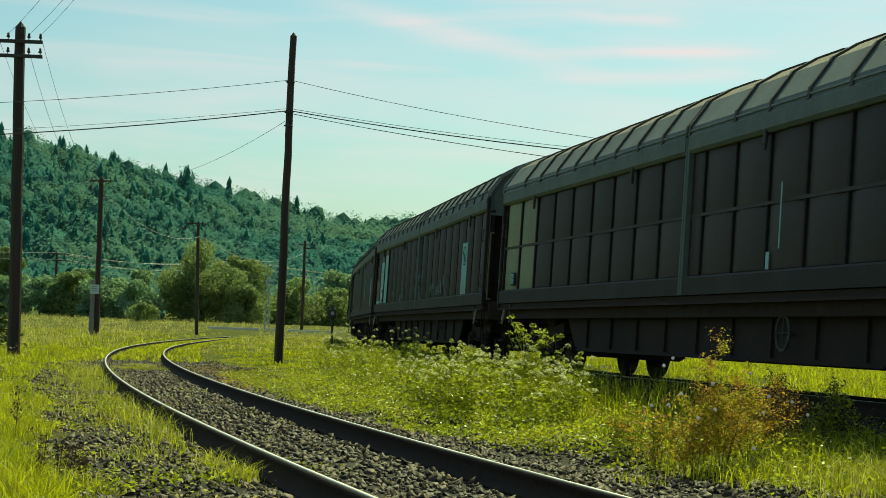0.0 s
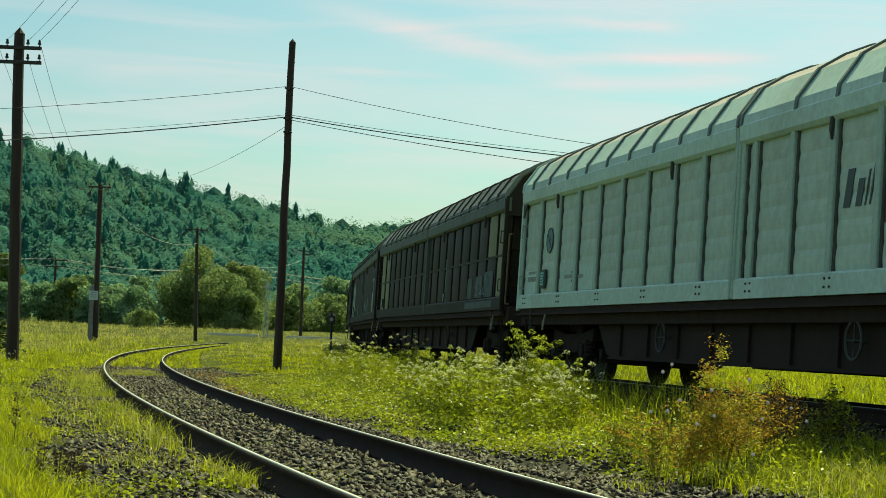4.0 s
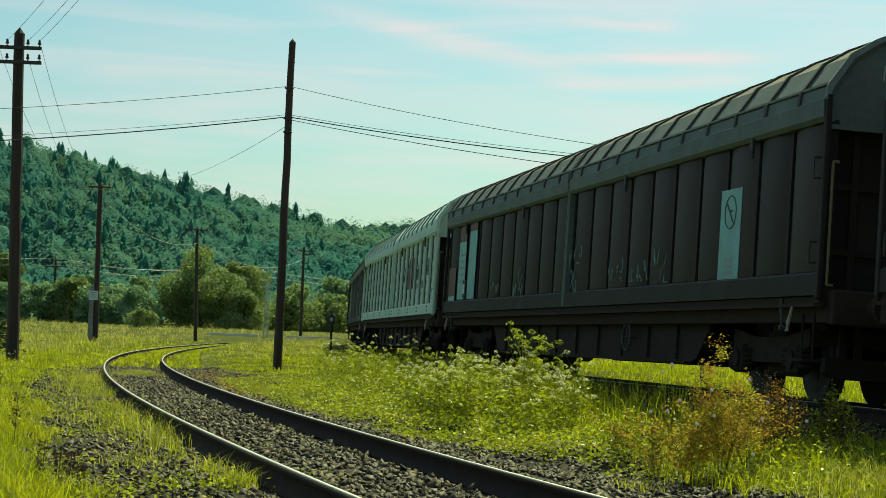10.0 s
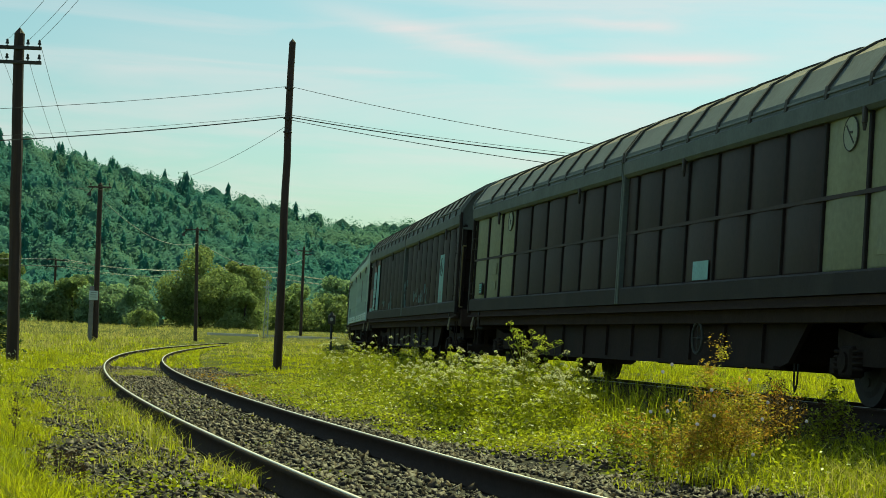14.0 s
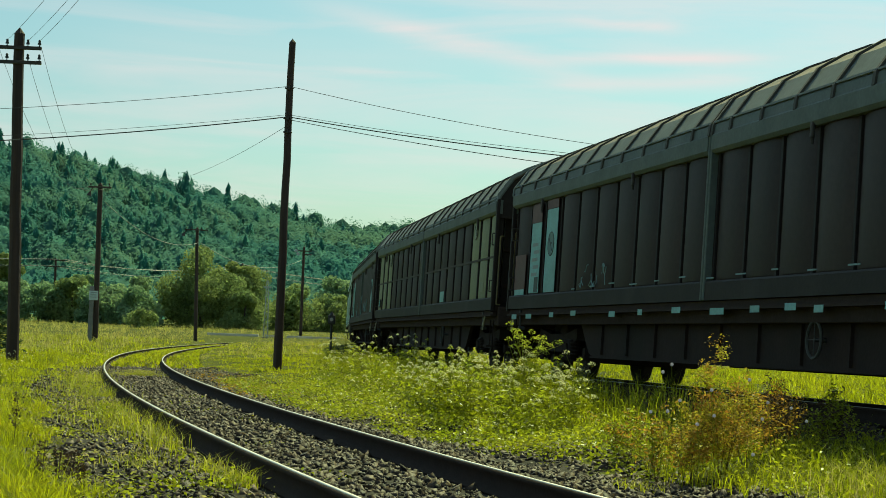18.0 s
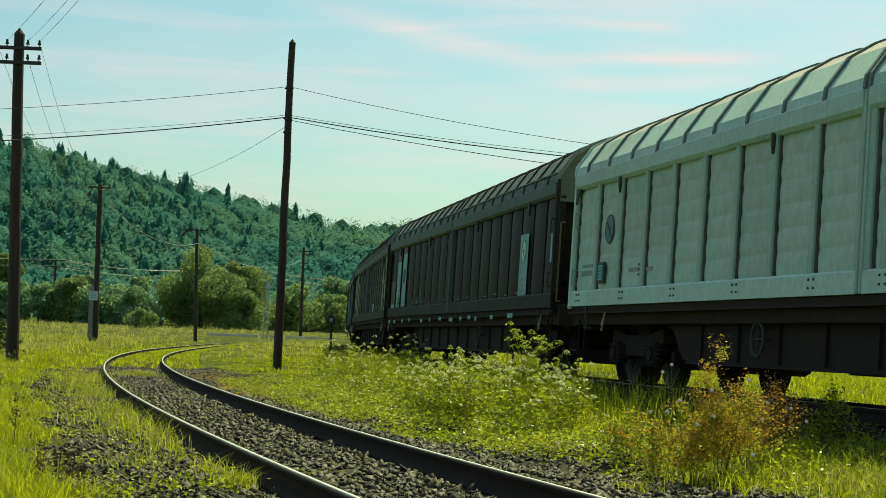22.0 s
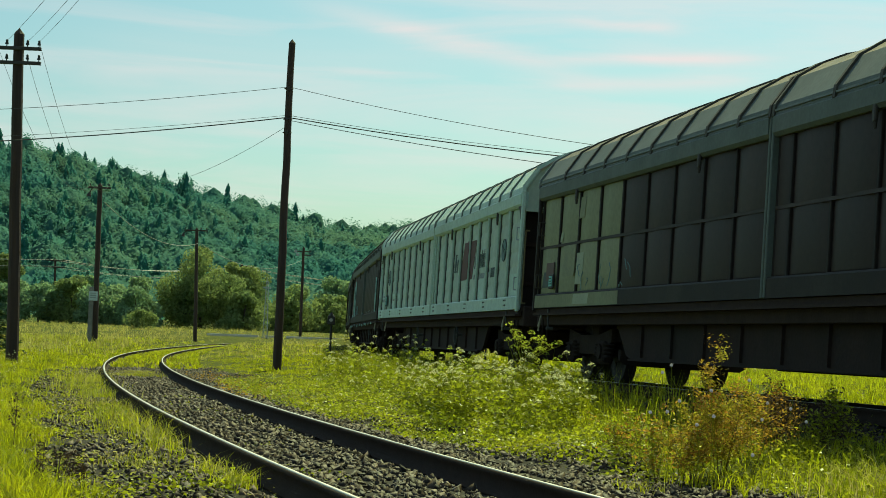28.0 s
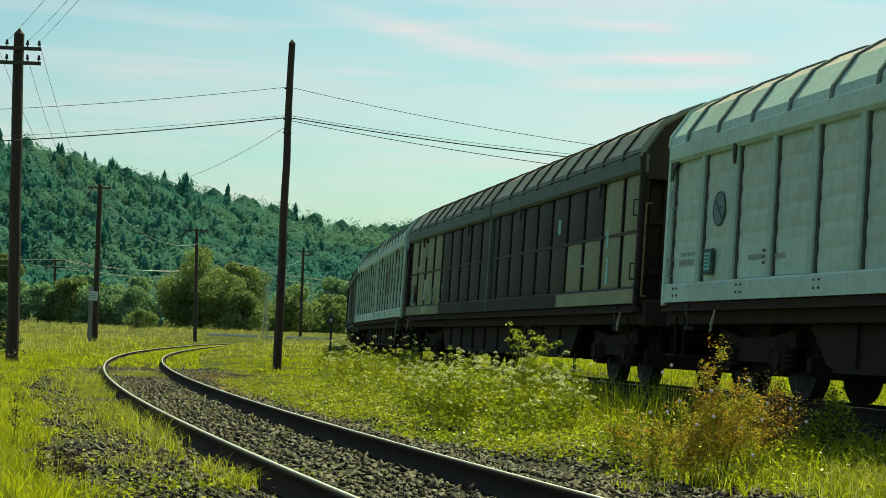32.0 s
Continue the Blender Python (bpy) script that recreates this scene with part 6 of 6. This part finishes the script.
def umbel_plant(x, y, height, spread_, heads, seed, head_r, m_head, label, leafy=60, group="flowering umbels between the tracks"):
    rng = np.random.default_rng(seed)
    root = new("umbel_plant")
    root.location = (x, y, float(ground_z(x, y)))
    top = np.array([0.1 * rng.normal() * height, 0.06 * rng.normal(), height * 0.62])
    segs = [((0, 0, -0.03), top, 0.006)]
    tips = []
    for k in range(heads):
        a = 6.283 * k / heads + rng.random()
        f = 0.35 + 0.65 * rng.random()
        base_ = top * f
        d = spread_ * (0.25 + 0.75 * rng.random())
        tip = np.array([math.cos(a) * d, math.sin(a) * d * 0.8, height * (0.72 + 0.28 * rng.random()) - 0.25 * height * (1 - f)])
        segs.append((base_, tip - np.array([0, 0, head_r * 0.4]), 0.0035))
        for j in range(5):
            b = 6.283 * j / 5
            segs.append((tip - np.array([0, 0, head_r * 0.4]), tip + np.array([math.cos(b) * head_r * 0.7, math.sin(b) * head_r * 0.7, 0]), 0.0016))
        tips.append(tip)
    v, f = join_tubes(segs)
    st = new("stem", mesh_np("stem", v, f, M_HERB))
    st.parent = root
    for tip in tips:
        q, fc = leaves_at(umbel_mesh(None, tip, head_r, rng), 0.007 + 0.085 * head_r, rng, 0.25)
        u = new("umbel", mesh_np("umbel", q, fc, m_head))
        u.parent = root
    p = np.stack([rng.normal(size=leafy) * spread_ * 0.45, rng.normal(size=leafy) * spread_ * 0.45, height * 0.6 * rng.random(leafy) ** 1.4], -1)
    q, fc = leaves_at(p, 0.026, rng)
    lv = new("foliage", mesh_np("foliage", q, fc, M_HERB))
    lv.parent = root
    return tagged(root, label, "wildflower", group)


rng = np.random.default_rng(77)
SPOTS = []
while len(SPOTS) < 130:
    y, px = 20.5 + 23 * rng.random(), 570 + 500 * rng.random() ** 0.8
    x = (px - 784) / 3275 * y - 0.05
    sm, ss = off_track(MAIN, np.array([x]), np.array([y]))[1][0], off_track(SIDE, np.array([x]), np.array([y]))[1][0]
    if -4.6 < sm < -2.0 and ss > 2.6:
        SPOTS.append((x, y))
for k, (x, y) in enumerate(SPOTS):
    umbel_plant(x, y, 0.34 + 0.50 * rng.random() + 0.010 * (y - 23), 0.24, int(rng.integers(2, 5)), 500 + k, 0.028 + 0.022 * rng.random(), M_UMBEL if k % 3 else M_YUMBEL, "white-flowered wild carrot in tall grass", 300)
for k in range(26):
    y = 21.5 + 6.5 * rng.random()
    umbel_plant(-0.15 + 1.75 * rng.random() - 0.06 * (y - 23), y, 0.55 + 0.40 * rng.random(), 0.26, int(rng.integers(2, 6)), 700 + k, 0.03 + 0.02 * rng.random(), M_UMBEL if k % 4 else M_YUMBEL, "rank white-flowered wild carrot with leafy stems", 520)
umbel_plant(1.16, 23.6, 1.22, 0.40, 26, 901, 0.055, M_YUMBEL, "tall yellow-green wild parsnip with many umbels", 1300)
umbel_plant(0.98, 23.2, 0.80, 0.26, 8, 902, 0.05, M_UMBEL, "tall branching umbel plant with white heads", 260)
umbel_plant(1.42, 22.6, 0.72, 0.25, 8, 903, 0.045, M_UMBEL, "tall branching umbel plant with white heads", 260)
umbel_plant(1.75, 22.0, 0.55, 0.22, 6, 904, 0.045, M_UMBEL, "tall branching umbel plant with white heads", 200)
umbel_plant(0.6, 26.0, 0.62, 0.22, 7, 905, 0.04, M_UMBEL, "tall branching umbel plant with white heads", 200)


def weed_shrub(x, y, height, width, n, size, seed, m1, m2, label, share=0.5, stems=7):
    """A bushy weed: wiry stems with side branches, leaves in sprays along them."""
    rng = np.random.default_rng(seed)
    root = new("weed_shrub")
    root.location = (x, y, float(ground_z(x, y)))
    segs, twigs = [], []
    for k in range(stems):
        a, d = 6.283 * (k + rng.random()) / stems, width * 0.42 * math.sqrt(rng.random()) * (0 if k == 0 else 1)
        top = np.array([math.cos(a) * d, math.sin(a) * d * 0.8, height * (1.0 if k == 0 else 0.55 + 0.3 * rng.random())])
        foot = np.array([top[0] * 0.15, top[1] * 0.15, -0.03])
        bend = foot * 0.5 + top * 0.5 + np.array([0.03, 0.03, 0.0]) * rng.normal(size=3)
        segs += [(foot, bend, 0.0036), (bend, top, 0.0024)]
        for j in range(11):
            f = 0.22 + 0.74 * (j + rng.random()) / 11
            p = foot + (bend - foot) * f * 2 if f < 0.5 else bend + (top - bend) * (f - 0.5) * 2
            b = 6.283 * rng.random()
            ln = width * (0.34 - 0.22 * f) * (0.6 + 0.7 * rng.random())
            tip = p + np.array([math.cos(b) * ln, math.sin(b) * ln, ln * (0.35 + 0.5 * rng.random())])
            segs.append((p, tip, 0.0016))
            twigs.append((p, tip))
        twigs.append((bend, top))
    v, f = join_tubes(segs)
    st = tagged(new("stem", mesh_np("stem", v, f, M_RSTEM)), kind="stuff")
    st.parent = root
    pts, tone = [], []
    for p, tip in twigs:
        m = max(4, int(n / len(twigs) * (0.4 + 1.2 * rng.random())))
        g = 0.25 + 0.85 * rng.random(m) ** 0.7
        pts.append(p + (tip - p) * g[:, None] + rng.normal(size=(m, 3)) * (0.012 + 0.016 * g[:, None]))
        # sprays turn russet as a whole
        tone.append(rng.random(m) < (0.85 if rng.random() < share else 0.15))
    pts, pick = np.concatenate(pts), np.concatenate(tone)
    for sel, mm, nm in ((pick, m1, "russet_foliage"), (~pick, m2, "green_foliage")):
        q, fc = leaves_at(pts[sel], size, rng)
        o = new(nm, mesh_np(nm, q, fc, mm))
        o.parent = root
    return tagged(root, label, "weeds", "russet weeds by the train's track")


weed_shrub(2.24, 14.6, 1.08, 0.80, 7000, 0.0115, 1001, M_RUST, M_OLIVE, "bushy russet weed with yellowing leaves", 0.33, 9)
weed_shrub(1.98, 14.4, 0.66, 0.60, 2400, 0.012, 1009, M_RUST, M_OLIVE, "bushy weed with yellowing leaves", 0.35, 6)
weed_shrub(1.80, 15.0, 0.60, 0.55, 1300, 0.014, 1002, M_RUST, M_HERB, "low russet and green weeds", 0.5, 6)
weed_shrub(2.58, 15.2, 0.76, 0.70, 3000, 0.012, 1003, M_RUST, M_OLIVE, "russet weed in the shade of the train", 0.5, 6)
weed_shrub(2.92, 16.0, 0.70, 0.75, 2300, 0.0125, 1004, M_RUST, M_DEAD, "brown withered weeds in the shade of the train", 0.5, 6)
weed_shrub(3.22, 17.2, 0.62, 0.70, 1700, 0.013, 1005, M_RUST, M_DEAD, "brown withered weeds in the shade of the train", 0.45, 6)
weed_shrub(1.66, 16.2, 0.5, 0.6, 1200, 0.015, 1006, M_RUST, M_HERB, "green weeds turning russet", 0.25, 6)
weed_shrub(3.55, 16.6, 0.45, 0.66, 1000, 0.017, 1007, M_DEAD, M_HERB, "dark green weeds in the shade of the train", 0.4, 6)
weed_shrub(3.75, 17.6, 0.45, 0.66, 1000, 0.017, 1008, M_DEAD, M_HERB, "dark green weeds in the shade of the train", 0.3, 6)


def chicory(x, y, z, seed):
    rng = np.random.default_rng(seed)
    root = new("chicory_flower")
    g = float(ground_z(x, y))
    root.location = (x, y, g)
    h = z - g
    v, f = join_tubes([((0, 0, -0.02), (0.03, 0.02, h * 0.5), 0.004), ((0.03, 0.02, h * 0.5), (0, 0, h), 0.003)])
    o = new("stem", mesh_np("stem", v, f, M_HERB))
    o.parent = root
    q, fc = [], []
    for k in range(11):
        a = 6.283 * k / 11
        t, r = np.array([math.cos(a), -0.35, math.sin(a)]), 0.015
        s = np.array([-math.sin(a), 0, math.cos(a)])
        c0 = np.array([0, -0.01, h])
        q += [c0, c0 + t * r * 0.7 - s * 0.005, c0 + t * r, c0 + t * r * 0.7 + s * 0.005]
        fc.append(tuple(range(4 * k, 4 * k + 4)))
    o = new("petals", mesh_np("petals", np.array(q), np.array(fc), M_CHICORY))
    o.parent = root
    return tagged(root, "pale lilac-blue chicory flower on a thin stem", "wildflower", "chicory flowers in the weeds")


for k, (px, py, d) in enumerate(((1325, 672, 14.5), (1172, 658, 14.5), (1202, 708, 14.2), (1262, 735, 14.0), (1347, 741, 14.6), (1357, 712, 15.0), (1180, 727, 14.0), (1258, 690, 14.0), (1425, 745, 15.5), (1232, 750, 13.9), (1330, 803, 13.6), (1150, 728, 14.2), (1188, 645, 15.0), (1398, 722, 15.5))):
    a0, b0 = px - 784, py - 441
    a, b = a0 * 0.99922 + b0 * 0.03939, -a0 * 0.03939 + b0 * 0.99922
    chicory(a / 3275 * d, d, 0.853 + d * ((605.26 - 441) / 3275 - b / 3275) * 1.0025, 1100 + k)


def dry_stalk(x, y, h, seed):
    rng = np.random.default_rng(seed)
    root = new("withered_dock")
    root.location = (x, y, float(ground_z(x, y)))
    v, f = join_tubes([((0, 0, -0.02), (0.02, 0, h), 0.004)] + [((0.01, 0, h * q), (0.06 * rng.normal(), 0.03, h * q + 0.06), 0.003) for q in (0.4, 0.55, 0.7)])
    o = new("stem", mesh_np("stem", v, f, M_DEAD))
    o.parent = root
    p = np.stack([0.02 * rng.normal(size=90), 0.02 * rng.normal(size=90), h * (0.45 + 0.55 * rng.random(90))], -1)
    q, fc = leaves_at(p, 0.014, rng)
    o = tagged(new("seed_head", mesh_np("seed_head", q, fc, M_DEAD)), kind="stuff")
    o.parent = root
    return tagged(root, "dark withered dock stalk in bright grass", "weeds", "withered stalks in the meadow")


for k, (x, y, h) in enumerate(((-3.72, 16.4, 0.5), (-2.55, 12.6, 0.30), (-2.62, 12.4, 0.36), (-2.42, 12.3, 0.28), (-2.36, 12.1, 0.30), (-2.75, 12.9, 0.22), (-2.28, 12.0, 0.22))):
    dry_stalk(x, y, h, 1200 + k)

# pale seed heads over the left meadow and far flower flecks
rng = np.random.default_rng(88)
n = 2600
y = 16 + 60 * rng.random(n)
x = -y * (0.10 + 0.15 * rng.random(n))
ds, ss = off_track(SIDE, x, y)
ok = (ss < -2.4)
x, y = x[ok], y[ok]
q, f = leaves_at(np.stack([x, y, ground_z(x, y) + 0.2 + 0.2 * rng.random(len(x))], -1), 0.016, rng, 0.2)
tagged(new("seed_heads", mesh_np("seed_heads", q, f, M_UMBEL)), "pale scattered flower heads over the meadow", "wildflowers", kind="stuff")
n = 900
y = 24 + 22 * rng.random(n)
x = (540 + 540 * rng.random(n) - 784) / 3275 * y
dm, sm = off_track(MAIN, x, y)
ok = (sm < -1.7) & (sm > -5.2)
x, y = x[ok], y[ok]
q, f = leaves_at(np.stack([x, y, ground_z(x, y) + 0.16 + 0.34 * rng.random(len(x))], -1), 0.013, rng, 0.2)
tagged(new("seed_heads", mesh_np("seed_heads", q, f, M_UMBEL)), "pale scattered flower heads between the tracks", "wildflowers", kind="stuff")
# tall stems of the weed belt along the train
n = 6000
s_ = 4 + 34 * rng.random(n)
x, y = along(MAIN, s_, -1.75 - 1.9 * rng.random(n) ** 1.3)
blades("weed_stems", x, y, ground_z(x, y), 0.2 + 0.4 * rng.random(n), 0.007, 0.6, rng, M_GRASS, "tall rank grass along the train's track", 0.6)

# a passing fly close before the lens
fly = tagged(new("flying_insect"), "small dark insect crossing the sky", "insect")
bm = bmesh.new()
bmesh.ops.create_icosphere(bm, subdivisions=2, radius=1.0, matrix=Matrix.Diagonal((0.0085, 0.0022, 0.0020, 1)))
part("body", bm, M_TAR, fly)
for sy in (-1, 1):
    bm = bmesh.new()
    rod(bm, (0.001, 0, 0.001), (-0.004, sy * 0.009, 0.001), 0.0012, 6, 0.002)
    part("wing", bm, M_FADED, fly)
FLY = [(0.0, (9.0, 3.0, 3.0)), (22.8, (2.2, 1.9, 1.45)), (22.9, (0.72, 1.9, 1.26)), (23.0, (0.154, 1.9, 1.189)), (23.1, (-0.62, 1.9, 1.20)), (23.2, (-2.0, 2.0, 1.4)), (32.0, (-9.0, 3.0, 3.0))]



# ---------- what moves ----------
def motions():
    times = np.arange(0, 32.01, 0.5)
    for w, cen in WAGONS:
        walk(w, [(t, wagon_pose(np.interp(t, TT, RUN) - cen)) for t in times])
        for b in w.children:
            if not b.name.startswith("bogie"):
                continue
            for ax in b.children:
                if ax.name.startswith("wheelset"):
                    y0 = ax.matrix_basis.translation.copy()
                    walk(ax, [(t, Matrix.Translation(y0) @ Matrix.Rotation(-(np.interp(t, TT, RUN) - RUN[0]) / 0.46, 4, "X")) for t in np.arange(0, 32.01, 0.1)])
    walk(fly, [(t, pose(*p, 0, 4, 6)) for t, p in FLY])


motions()
